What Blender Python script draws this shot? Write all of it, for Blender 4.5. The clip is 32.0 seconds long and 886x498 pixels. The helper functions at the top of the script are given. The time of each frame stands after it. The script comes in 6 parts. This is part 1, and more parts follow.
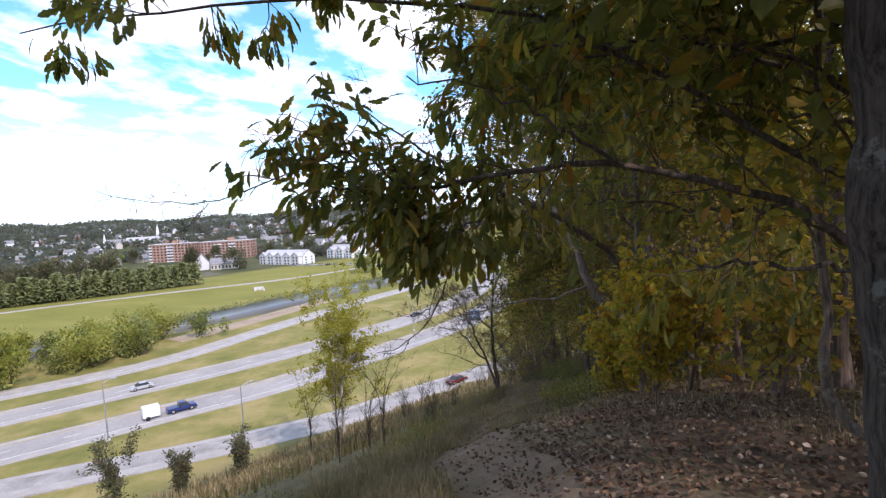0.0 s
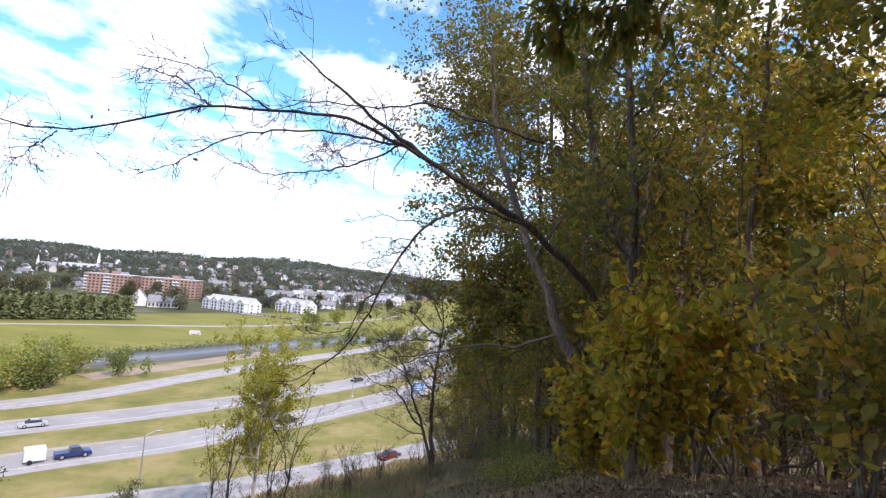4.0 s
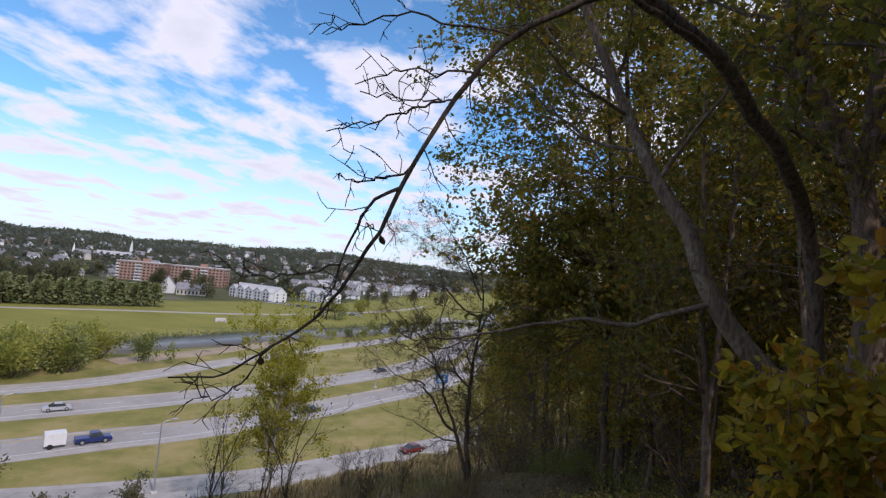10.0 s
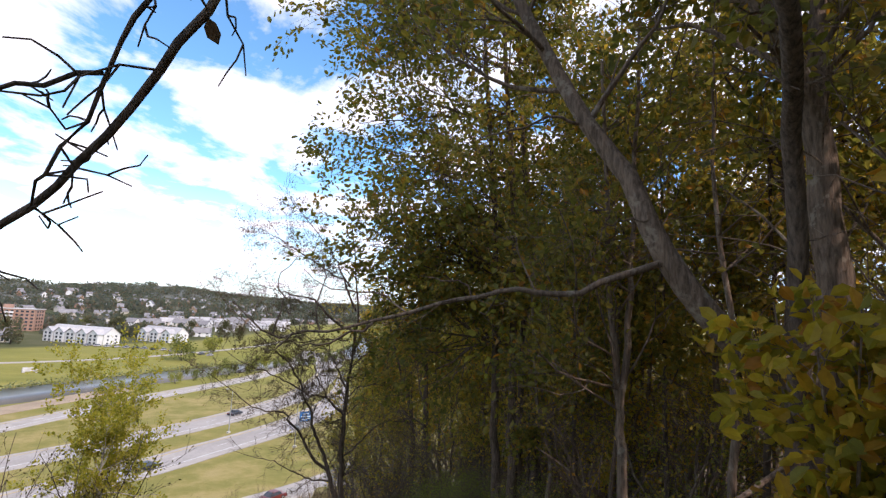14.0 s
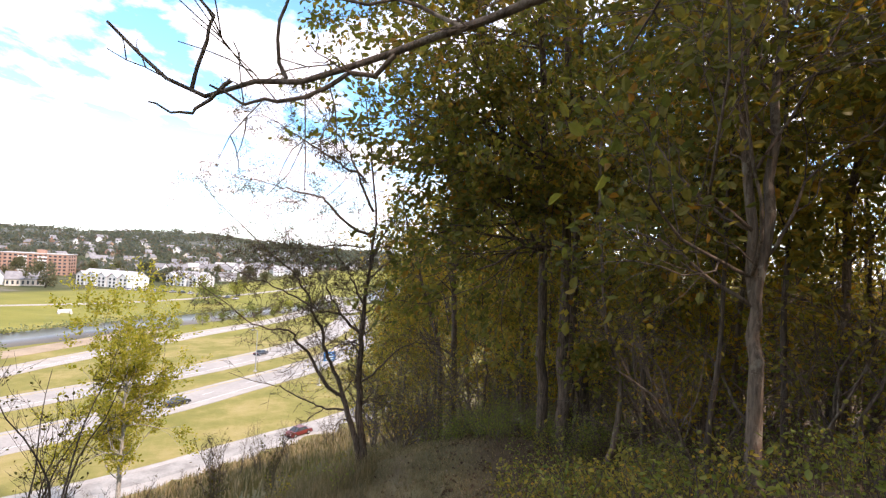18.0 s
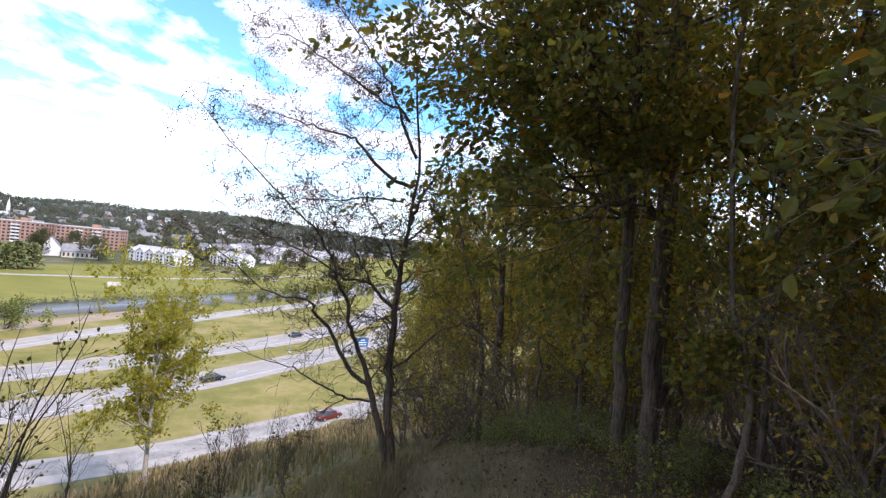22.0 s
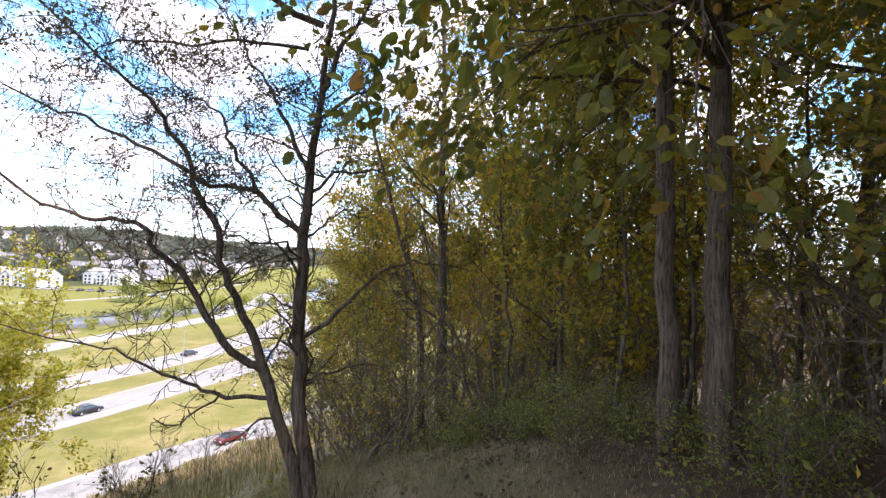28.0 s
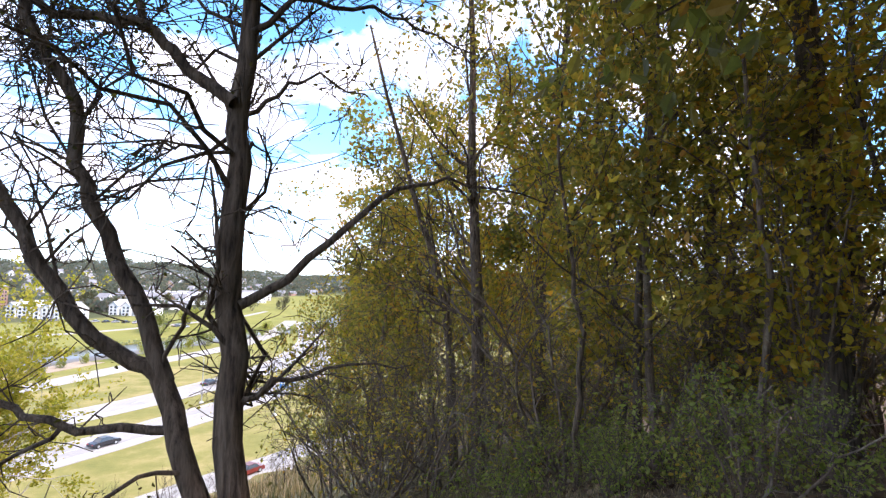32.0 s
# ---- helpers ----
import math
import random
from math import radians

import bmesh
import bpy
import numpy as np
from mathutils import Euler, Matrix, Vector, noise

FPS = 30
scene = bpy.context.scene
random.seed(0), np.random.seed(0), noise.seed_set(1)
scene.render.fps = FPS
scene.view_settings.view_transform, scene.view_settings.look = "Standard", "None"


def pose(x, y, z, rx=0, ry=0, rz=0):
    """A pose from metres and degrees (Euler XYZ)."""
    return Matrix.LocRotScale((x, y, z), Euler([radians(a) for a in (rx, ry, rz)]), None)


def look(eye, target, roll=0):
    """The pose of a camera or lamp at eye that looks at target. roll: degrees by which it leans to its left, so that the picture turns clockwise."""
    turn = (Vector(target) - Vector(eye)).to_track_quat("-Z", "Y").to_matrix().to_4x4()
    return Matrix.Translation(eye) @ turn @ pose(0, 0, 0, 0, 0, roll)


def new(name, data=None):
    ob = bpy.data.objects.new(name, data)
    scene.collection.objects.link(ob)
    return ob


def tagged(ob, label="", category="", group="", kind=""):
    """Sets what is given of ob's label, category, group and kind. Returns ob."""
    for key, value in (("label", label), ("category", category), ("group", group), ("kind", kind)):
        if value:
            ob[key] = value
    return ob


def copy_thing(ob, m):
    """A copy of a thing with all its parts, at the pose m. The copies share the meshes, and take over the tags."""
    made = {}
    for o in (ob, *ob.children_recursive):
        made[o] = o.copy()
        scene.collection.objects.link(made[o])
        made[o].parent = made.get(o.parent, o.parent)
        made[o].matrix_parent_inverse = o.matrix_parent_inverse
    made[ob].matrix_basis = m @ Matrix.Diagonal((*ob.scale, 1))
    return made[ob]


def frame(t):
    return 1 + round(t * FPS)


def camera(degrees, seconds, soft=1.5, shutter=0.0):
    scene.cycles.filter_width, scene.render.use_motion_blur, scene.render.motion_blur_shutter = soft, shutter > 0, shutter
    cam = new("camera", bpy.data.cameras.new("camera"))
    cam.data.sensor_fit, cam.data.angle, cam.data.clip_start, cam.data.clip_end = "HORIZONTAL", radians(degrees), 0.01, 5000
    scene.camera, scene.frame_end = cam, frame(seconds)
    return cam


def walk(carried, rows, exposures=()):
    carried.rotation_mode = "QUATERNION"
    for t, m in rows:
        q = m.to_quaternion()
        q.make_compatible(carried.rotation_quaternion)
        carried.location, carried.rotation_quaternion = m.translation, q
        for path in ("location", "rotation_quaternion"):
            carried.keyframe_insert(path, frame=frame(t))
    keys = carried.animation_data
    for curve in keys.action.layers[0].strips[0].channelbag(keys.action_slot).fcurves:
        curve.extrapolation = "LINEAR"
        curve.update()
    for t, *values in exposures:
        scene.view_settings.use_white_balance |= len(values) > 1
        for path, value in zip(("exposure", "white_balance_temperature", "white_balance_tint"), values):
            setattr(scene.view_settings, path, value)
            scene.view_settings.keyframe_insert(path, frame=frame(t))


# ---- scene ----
cam = camera(82.0, 32.0, soft=1.3)
PATH = [
    (0, (2.019, -2.049, 1.604), (1.861, -0.061, 1.459), -3.1),
    (0.5, (2.063, -1.885, 1.499), (1.951, 0.110, 1.409), -3.2),
    (1, (2.121, -1.693, 1.386), (2.052, 0.303, 1.285), -0.5),
    (1.5, (2.104, -1.501, 1.257), (2.261, 0.491, 1.156), 0.3),
    (2, (2.082, -1.276, 1.176), (2.185, 0.721, 1.131), 1.4),
    (2.5, (2.164, -0.991, 1.056), (2.258, 1.007, 1.029), -1.0),
    (4.5, (2.138, 1.145, 0.210), (2.093, 3.134, 0.388), 6.5),
    (5, (2.144, 1.749, 0.117), (2.014, 3.736, 0.302), 5.5),
    (5.5, (2.057, 2.292, 0.082), (1.807, 4.276, 0.105), 2.3),
    (6, (2.063, 2.429, 0.059), (1.628, 4.379, 0.147), 3.3),
    (6.5, (2.027, 3.119, -0.012), (1.777, 5.100, 0.101), 0.7),
    (7, (2.058, 3.533, -0.057), (1.914, 5.525, 0.054), 7.1),
    (7.5, (2.155, 3.922, -0.110), (1.948, 5.907, 0.024), 5.3),
    (8, (2.227, 4.268, -0.159), (1.960, 6.244, -0.005), 6.2),
    (8.5, (2.076, 4.436, -0.222), (1.819, 6.418, -0.147), 2.7),
    (9, (1.887, 4.546, -0.314), (1.504, 6.508, -0.255), 4.3),
    (9.5, (1.728, 4.700, -0.397), (1.410, 6.672, -0.302), 4.2),
    (10, (1.716, 4.850, -0.387), (1.626, 6.845, -0.289), 5.3),
    (10.5, (1.619, 4.910, -0.480), (1.440, 6.897, -0.345), 6.9),
    (11, (1.488, 5.236, -0.583), (1.524, 7.222, -0.353), 3.0),
    (11.5, (1.346, 5.322, -0.671), (1.716, 7.284, -0.548), 2.5),
    (12, (1.403, 5.659, -0.823), (1.563, 7.641, -0.606), 4.6),
    (12.5, (1.416, 5.851, -0.934), (1.723, 7.814, -0.702), 4.4),
    (13, (1.329, 6.070, -0.970), (1.649, 8.033, -0.759), 2.7),
    (13.5, (1.405, 6.397, -1.060), (1.655, 8.359, -0.771), 2.1),
    (14, (1.550, 6.730, -1.040), (1.975, 8.668, -0.788), 3.1),
    (14.5, (1.550, 7.120, -1.200), (2.055, 9.036, -0.933), 5.1),
    (16.5, (1.724, 8.523, -1.733), (2.138, 10.458, -1.439), 5.4),
    (17, (1.784, 8.886, -1.879), (2.761, 10.624, -1.717), 4.4),
    (17.5, (1.803, 9.211, -2.002), (2.445, 11.100, -1.871), 10.4),
    (18, (1.841, 9.459, -2.090), (2.204, 11.426, -2.049), 3.1),
    (18.5, (1.871, 9.695, -2.151), (1.999, 11.690, -2.120), 1.3),
    (19, (1.905, 9.993, -2.217), (2.108, 11.982, -2.171), 0.6),
    (19.5, (1.894, 10.323, -2.291), (2.202, 12.299, -2.316), 1.3),
    (20, (1.881, 10.658, -2.383), (2.135, 12.638, -2.270), 3.6),
    (20.5, (1.861, 10.971, -2.446), (2.111, 12.956, -2.426), 2.5),
    (21, (1.862, 11.253, -2.518), (2.050, 13.244, -2.468), 4.1),
    (21.5, (1.918, 11.506, -2.609), (2.066, 13.500, -2.538), 3.4),
    (22, (1.947, 11.812, -2.692), (2.171, 13.800, -2.691), 5.8),
    (22.5, (1.885, 12.014, -2.780), (1.917, 14.012, -2.715), 6.2),
    (23, (1.858, 12.099, -2.845), (1.599, 14.081, -2.789), 6.0),
    (23.5, (1.821, 12.346, -2.900), (1.700, 14.341, -2.830), 4.2),
    (24, (1.799, 12.669, -3.058), (1.747, 14.668, -3.014), 2.9),
    (24.5, (1.835, 12.995, -3.242), (1.886, 14.994, -3.189), 1.1),
    (25, (1.844, 13.393, -3.411), (2.113, 15.375, -3.437), 0.8),
    (25.5, (1.904, 13.771, -3.530), (2.230, 15.745, -3.524), 2.5),
    (27.5, (2.075, 15.249, -4.052), (2.607, 17.177, -4.035), 3.4),
    (28, (2.079, 15.548, -4.065), (2.660, 17.461, -4.021), 2.8),
    (28.5, (2.145, 15.865, -4.203), (2.813, 17.750, -4.152), 3.8),
    (29, (2.184, 16.186, -4.315), (2.818, 18.083, -4.295), 5.8),
    (29.5, (2.204, 16.563, -4.410), (2.780, 18.478, -4.412), 4.1),
    (30, (2.250, 16.905, -4.449), (3.011, 18.754, -4.411), 2.9),
    (30.5, (2.327, 17.290, -4.571), (3.072, 19.145, -4.524), 3.9),
    (31, (2.374, 17.698, -4.720), (3.128, 19.549, -4.653), 4.6),
    (31.5, (2.462, 18.014, -4.757), (3.155, 19.888, -4.663), 3.6),
    (32, (2.647, 18.209, -4.798), (3.149, 20.140, -4.659), 1.5),
]
EXPOSURE = [(t, e, k, 31) for t, e, k in ((0, 0.42, 6280), (2.5, 0.60, 6280), (5, 0.28, 6350), (6, -0.30, 6250), (10, -0.36, 6400), (12, -0.04, 6600), (13, 0.25, 6820), (14.5, 0.40, 6880), (17, 0.85, 7330), (18, 0.94, 7280), (19, 0.75, 6600), (20, 0.75, 6480), (22, 0.58, 6400), (23, 0.18, 6300), (24, 0.14, 6300), (25.5, 0.57, 6680), (28, 1.15, 6780), (30, 1.27, 6750), (32, 1.22, 6430))]
walk(cam, [(t, look(eye, target, roll)) for t, eye, target, roll in PATH], EXPOSURE)

# ---- light: an autumn noon, broken cloud, sun behind the wooded hill ----
SUN_ELEVATION, SUN_AZIMUTH = radians(42), radians(142)   # azimuth clockwise from +y
world = bpy.data.worlds.new("sky")
scene.world = world
world.use_nodes = True
wn, wl = world.node_tree.nodes, world.node_tree.links
wn.clear()
w_out = wn.new("ShaderNodeOutputWorld")
w_bg = wn.new("ShaderNodeBackground")
w_sky = wn.new("ShaderNodeTexSky")
w_sky.sky_type = "NISHITA"
w_sky.sun_disc = False
w_sky.sun_elevation, w_sky.sun_rotation = SUN_ELEVATION, SUN_AZIMUTH
w_sky.air_density, w_sky.dust_density, w_sky.ozone_density = 1.0, 0.6, 2.5
w_bg.inputs["Strength"].default_value = 0.15
# clouds on a plane high above: the direction divided by its height
w_tc = wn.new("ShaderNodeTexCoord")
w_sep = wn.new("ShaderNodeSeparateXYZ")
wl.new(w_tc.outputs["Generated"], w_sep.inputs[0])


def w_math(op, a, b=None):
    n = wn.new("ShaderNodeMath")
    n.operation = op
    for i, v in enumerate((a, b)):
        if v is None:
            continue
        if isinstance(v, (int, float)):
            n.inputs[i].default_value = v
        else:
            wl.new(v, n.inputs[i])
    return n.outputs[0]


w_h = w_math("ADD", w_math("MAXIMUM", w_sep.outputs[2], 0.0), 0.10)
w_vec = wn.new("ShaderNodeCombineXYZ")
wl.new(w_math("DIVIDE", w_sep.outputs[0], w_h), w_vec.inputs[0])
wl.new(w_math("DIVIDE", w_sep.outputs[1], w_h), w_vec.inputs[1])
w_map = wn.new("ShaderNodeMapping")
w_map.inputs["Rotation"].default_value = (0, 0, radians(-35))
w_map.inputs["Scale"].default_value = (1.15, 0.85, 1.0)
w_map.inputs["Location"].default_value = (3.1, 1.7, 0.0)
wl.new(w_vec.outputs[0], w_map.inputs[0])
w_n1 = wn.new("ShaderNodeTexNoise")
w_n1.inputs["Scale"].default_value, w_n1.inputs["Detail"].default_value = 1.9, 10.0
w_n1.inputs["Roughness"].default_value, w_n1.inputs["Distortion"].default_value = 0.58, 0.25
wl.new(w_map.outputs[0], w_n1.inputs["Vector"])
w_cov = wn.new("ShaderNodeValToRGB")
w_cov.color_ramp.elements[0].position, w_cov.color_ramp.elements[0].color = 0.44, (0, 0, 0, 1)
w_cov.color_ramp.elements[1].position, w_cov.color_ramp.elements[1].color = 0.575, (1, 1, 1, 1)
wl.new(w_n1.outputs[0], w_cov.inputs[0])
w_shade = wn.new("ShaderNodeValToRGB")       # thick cloud is a little greyer below
w_shade.color_ramp.elements[0].position, w_shade.color_ramp.elements[0].color = 0.50, (7.2, 8.0, 8.35, 1)
w_shade.color_ramp.elements[1].position, w_shade.color_ramp.elements[1].color = 0.80, (5.35, 6.05, 6.55, 1)
wl.new(w_n1.outputs[0], w_shade.inputs[0])
# near the horizon all sky is milky
w_low = wn.new("ShaderNodeMapRange")
w_low.inputs[1].default_value, w_low.inputs[2].default_value = 0.0, 0.22
w_low.inputs[3].default_value, w_low.inputs[4].default_value = 0.75, 0.0
wl.new(w_sep.outputs[2], w_low.inputs[0])
w_mask = w_math("MAXIMUM", w_cov.outputs[0], w_low.outputs[0])
w_mix = wn.new("ShaderNodeMixRGB")
wl.new(w_mask, w_mix.inputs[0])
w_blue = wn.new("ShaderNodeMixRGB")
w_blue.blend_type = "MULTIPLY"
w_blue.inputs[0].default_value, w_blue.inputs[2].default_value = 1.0, (0.78, 1.42, 1.52, 1)
wl.new(w_sky.outputs[0], w_blue.inputs[1])
wl.new(w_blue.outputs[0], w_mix.inputs[1])
wl.new(w_shade.outputs[0], w_mix.inputs[2])
wl.new(w_mix.outputs[0], w_bg.inputs[0])
wl.new(w_bg.outputs[0], w_out.inputs[0])

sun_data = bpy.data.lights.new("sun", "SUN")
sun_data.energy, sun_data.angle, sun_data.color = 3.2, radians(1.2), (1.0, 0.95, 0.86)
sun_lamp = new("sun", sun_data)
sun_way = Vector((math.sin(SUN_AZIMUTH) * math.cos(SUN_ELEVATION), math.cos(SUN_AZIMUTH) * math.cos(SUN_ELEVATION), math.sin(SUN_ELEVATION)))
sun_lamp.matrix_world = look(sun_way * 60, (0, 0, 0))


# ---- materials ----
def shader(name, rough=0.8, metal=0.0, spec=0.3):
    m = bpy.data.materials.new(name)
    m.use_nodes = True
    b = m.node_tree.nodes["Principled BSDF"]
    b.inputs["Roughness"].default_value, b.inputs["Metallic"].default_value = rough, metal
    b.inputs["Specular IOR Level"].default_value = spec
    return m, m.node_tree.nodes, m.node_tree.links, b


def ramp(n, l, source, stops):
    r = n.new("ShaderNodeValToRGB")
    e = r.color_ramp.elements
    while len(e) < len(stops):
        e.new(0.5)
    for el, (p, c) in zip(e, stops):
        el.position, el.color = p, (*c, 1)
    l.new(source, r.inputs[0])
    return r.outputs[0]


def noise_tex(n, l, scale, detail=4.0, rough=0.6, vec=None, stretch=None):
    t = n.new("ShaderNodeTexNoise")
    t.inputs["Scale"].default_value, t.inputs["Detail"].default_value, t.inputs["Roughness"].default_value = scale, detail, rough
    src = vec
    if src is None:
        g = n.new("ShaderNodeNewGeometry")
        src = g.outputs["Position"]
    if stretch:
        mp = n.new("ShaderNodeMapping")
        mp.inputs["Scale"].default_value = stretch
        l.new(src, mp.inputs[0])
        src = mp.outputs[0]
    l.new(src, t.inputs["Vector"])
    return t.outputs[0]


def mix(n, l, fac, a, b, kind="MIX"):
    m = n.new("ShaderNodeMixRGB")
    m.blend_type = kind
    for i, v in ((0, fac), (1, a), (2, b)):
        if isinstance(v, (int, float)):
            m.inputs[i].default_value = v
        elif isinstance(v, tuple):
            m.inputs[i].default_value = (*v, 1)
        else:
            l.new(v, m.inputs[i])
    return m.outputs[0]


def bump(n, l, b, source, strength=0.4, dist=0.02):
    bp = n.new("ShaderNodeBump")
    bp.inputs["Strength"].default_value, bp.inputs["Distance"].default_value = strength, dist
    l.new(source, bp.inputs["Height"])
    l.new(bp.outputs[0], b.inputs["Normal"])


def varied(name, c1, c2, scale=6.0, rough=0.8, fine=60.0, spec=0.3, bumps=0.3, stretch=None, metal=0.0, own=False):
    """Two colours in blotches with a finer grain over them. own: a shift of brightness for each object."""
    m, n, l, b = shader(name, rough, metal, spec)
    big = noise_tex(n, l, scale, 4.0, stretch=stretch)
    col = ramp(n, l, big, [(0.3, c1), (0.7, c2)])
    small = noise_tex(n, l, fine, 3.0, stretch=stretch)
    col = mix(n, l, 0.45, col, ramp(n, l, small, [(0.25, (0.45, 0.45, 0.45)), (0.75, (1.0, 1.0, 1.0))]), "MULTIPLY")
    if own:
        oi = n.new("ShaderNodeObjectInfo")
        col = mix(n, l, 0.35, col, ramp(n, l, oi.outputs["Random"], [(0.0, (0.5, 0.5, 0.5)), (1.0, (1.0, 1.0, 1.0))]), "MULTIPLY")
    l.new(col, b.inputs["Base Color"])
    if bumps:
        bump(n, l, b, small, bumps)
    return m


def leaf_material(name, stops, thin=0.68, rough=0.55):
    """Leaves: a colour for each leaf from the stops, some light passing through."""
    m, n, l, b = shader(name, rough, 0.0, 0.35)
    g = n.new("ShaderNodeNewGeometry")
    col = ramp(n, l, g.outputs["Random Per Island"], stops)
    veins = noise_tex(n, l, 25.0, 2.0)
    col = mix(n, l, 0.4, col, ramp(n, l, veins, [(0.3, (0.55, 0.5, 0.45)), (0.7, (1, 1, 1))]), "MULTIPLY")
    l.new(col, b.inputs["Base Color"])
    tr = n.new("ShaderNodeBsdfTranslucent")
    l.new(mix(n, l, 1.0, col, (1.0, 1.0, 0.55), "MULTIPLY"), tr.inputs[0])
    ms = n.new("ShaderNodeMixShader")
    ms.inputs[0].default_value = thin
    l.new(b.outputs[0], ms.inputs[1])
    l.new(tr.outputs[0], ms.inputs[2])
    l.new(ms.outputs[0], n["Material Output"].inputs[0])
    return m


def bark_material(name, dark, light, scale=9.0, lichen=None):
    """Bark: furrows along the trunk, rough, with a few pale patches."""
    m, n, l, b = shader(name, 0.92, 0.0, 0.15)
    furrow = noise_tex(n, l, scale, 5.0, 0.65, stretch=(3.2, 3.2, 0.45))
    col = ramp(n, l, furrow, [(0.32, dark), (0.62, light)])
    if lichen:
        patch = noise_tex(n, l, 4.5, 6.0, 0.7)
        col = mix(n, l, ramp(n, l, patch, [(0.56, (0, 0, 0)), (0.62, (0.75, 0.75, 0.75))]), col, lichen)
    l.new(col, b.inputs["Base Color"])
    bump(n, l, b, furrow, 0.9, 0.03)
    return m


GREENS = [(0.0, (0.122, 0.136, 0.040)), (0.4, (0.201, 0.202, 0.052)), (0.78, (0.287, 0.245, 0.058)), (0.92, (0.342, 0.233, 0.043)), (1.0, (0.383, 0.177, 0.032))]
MIXED = [(0.0, (0.181, 0.185, 0.053)), (0.35, (0.308, 0.280, 0.067)), (0.7, (0.454, 0.360, 0.075)), (0.9, (0.617, 0.403, 0.067)), (1.0, (0.544, 0.264, 0.061))]
YELLOWS = [(0.0, (0.23, 0.23, 0.035)), (0.4, (0.44, 0.36, 0.045)), (0.75, (0.58, 0.41, 0.045)), (1.0, (0.45, 0.20, 0.03))]
POPLAR = [(0.0, (0.25, 0.26, 0.035)), (0.5, (0.43, 0.39, 0.06)), (1.0, (0.60, 0.51, 0.11))]
M_leaf_oak = leaf_material("oak_leaf", GREENS)
M_leaf_mixed = leaf_material("turning_leaf", MIXED)
M_leaf_yellow = leaf_material("yellow_leaf", YELLOWS)
M_leaf_poplar = leaf_material("poplar_leaf", POPLAR, thin=0.8)
M_leaf_sparse = leaf_material("withered_leaf", [(0.0, (0.09, 0.09, 0.03)), (0.6, (0.13, 0.11, 0.04)), (1.0, (0.10, 0.055, 0.025))])
# aerial haze mixed into this leaf colour: paler, bluer, low contrast
M_leaf_far_hazed = leaf_material("hazed_far_foliage", [(0.0, (0.135, 0.158, 0.160)), (0.5, (0.172, 0.186, 0.178)), (0.85, (0.220, 0.204, 0.180)), (1.0, (0.262, 0.204, 0.172))], thin=0.8)
M_leaf_conifer = leaf_material("conifer_foliage", [(0.0, (0.15, 0.18, 0.08)), (0.7, (0.25, 0.28, 0.115)), (1.0, (0.33, 0.33, 0.15))], thin=0.3)
M_leaf_bush = leaf_material("river_bush_foliage", [(0.0, (0.18, 0.215, 0.05)), (0.6, (0.33, 0.35, 0.07)), (1.0, (0.47, 0.41, 0.11))], thin=0.4)
M_leaf_bush_green = leaf_material("green_bush_foliage", [(0.0, (0.13, 0.17, 0.05)), (0.6, (0.22, 0.25, 0.07)), (1.0, (0.30, 0.29, 0.10))], thin=0.4)
M_leaf_weed = leaf_material("fresh_weed_leaf", [(0.0, (0.15, 0.20, 0.045)), (0.6, (0.26, 0.31, 0.075)), (1.0, (0.38, 0.37, 0.12))])
M_leaf_broad = leaf_material("valley_tree_foliage", [(0.0, (0.07, 0.085, 0.045)), (0.5, (0.11, 0.12, 0.06)), (0.85, (0.16, 0.14, 0.075)), (1.0, (0.20, 0.13, 0.075))], thin=0.35)
M_litter = leaf_material("fallen_leaf", [(0.0, (0.050, 0.026, 0.015)), (0.5, (0.101, 0.058, 0.032)), (0.85, (0.179, 0.110, 0.060)), (0.95, (0.269, 0.184, 0.110)), (1.0, (0.403, 0.315, 0.230))], thin=0.1, rough=0.8)
M_grass = leaf_material("dry_grass", [(0.0, (0.115, 0.108, 0.038)), (0.5, (0.215, 0.165, 0.078)), (1.0, (0.40, 0.295, 0.17))], thin=0.25, rough=0.7)
M_bark_dark = bark_material("dark_bark", (0.040, 0.030, 0.023), (0.146, 0.110, 0.083))
M_bark_grey = bark_material("grey_bark", (0.066, 0.047, 0.033), (0.198, 0.146, 0.106), lichen=(0.251, 0.213, 0.162))
M_bark_twin = bark_material("ridged_bark", (0.033, 0.022, 0.016), (0.173, 0.125, 0.089), 10.0)
M_bark_pale = bark_material("pale_bark", (0.16, 0.14, 0.11), (0.42, 0.39, 0.33), 6.0)

M_road = varied("concrete_road", (0.30, 0.28, 0.252), (0.41, 0.383, 0.345), 0.12, 0.85, 2.2, bumps=0.1)
M_asphalt = varied("old_asphalt", (0.17, 0.163, 0.155), (0.235, 0.226, 0.212), 0.15, 0.85, 2.5, bumps=0.1)
M_shoulder = varied("gravel_shoulder", (0.34, 0.315, 0.28), (0.45, 0.42, 0.375), 0.4, 0.9, 8.0, bumps=0.2)
M_ramp = varied("worn_pale_ramp_concrete", (0.24, 0.225, 0.20), (0.42, 0.40, 0.36), 0.35, 0.9, 3.0, bumps=0.2)
M_white_line = varied("white_road_paint", (0.55, 0.55, 0.53), (0.75, 0.75, 0.72), 1.0, 0.7, 10.0, bumps=0)
M_yellow_line = varied("yellow_road_paint", (0.5, 0.34, 0.06), (0.62, 0.43, 0.09), 1.0, 0.7, 10.0, bumps=0)
M_brick = varied("red_brick", (0.340, 0.196, 0.138), (0.440, 0.269, 0.198), 0.3, 0.85, 4.0, bumps=0.1)
M_white = varied("white_siding", (0.72, 0.72, 0.70), (0.82, 0.82, 0.80), 0.5, 0.6, 6.0, bumps=0, own=True)
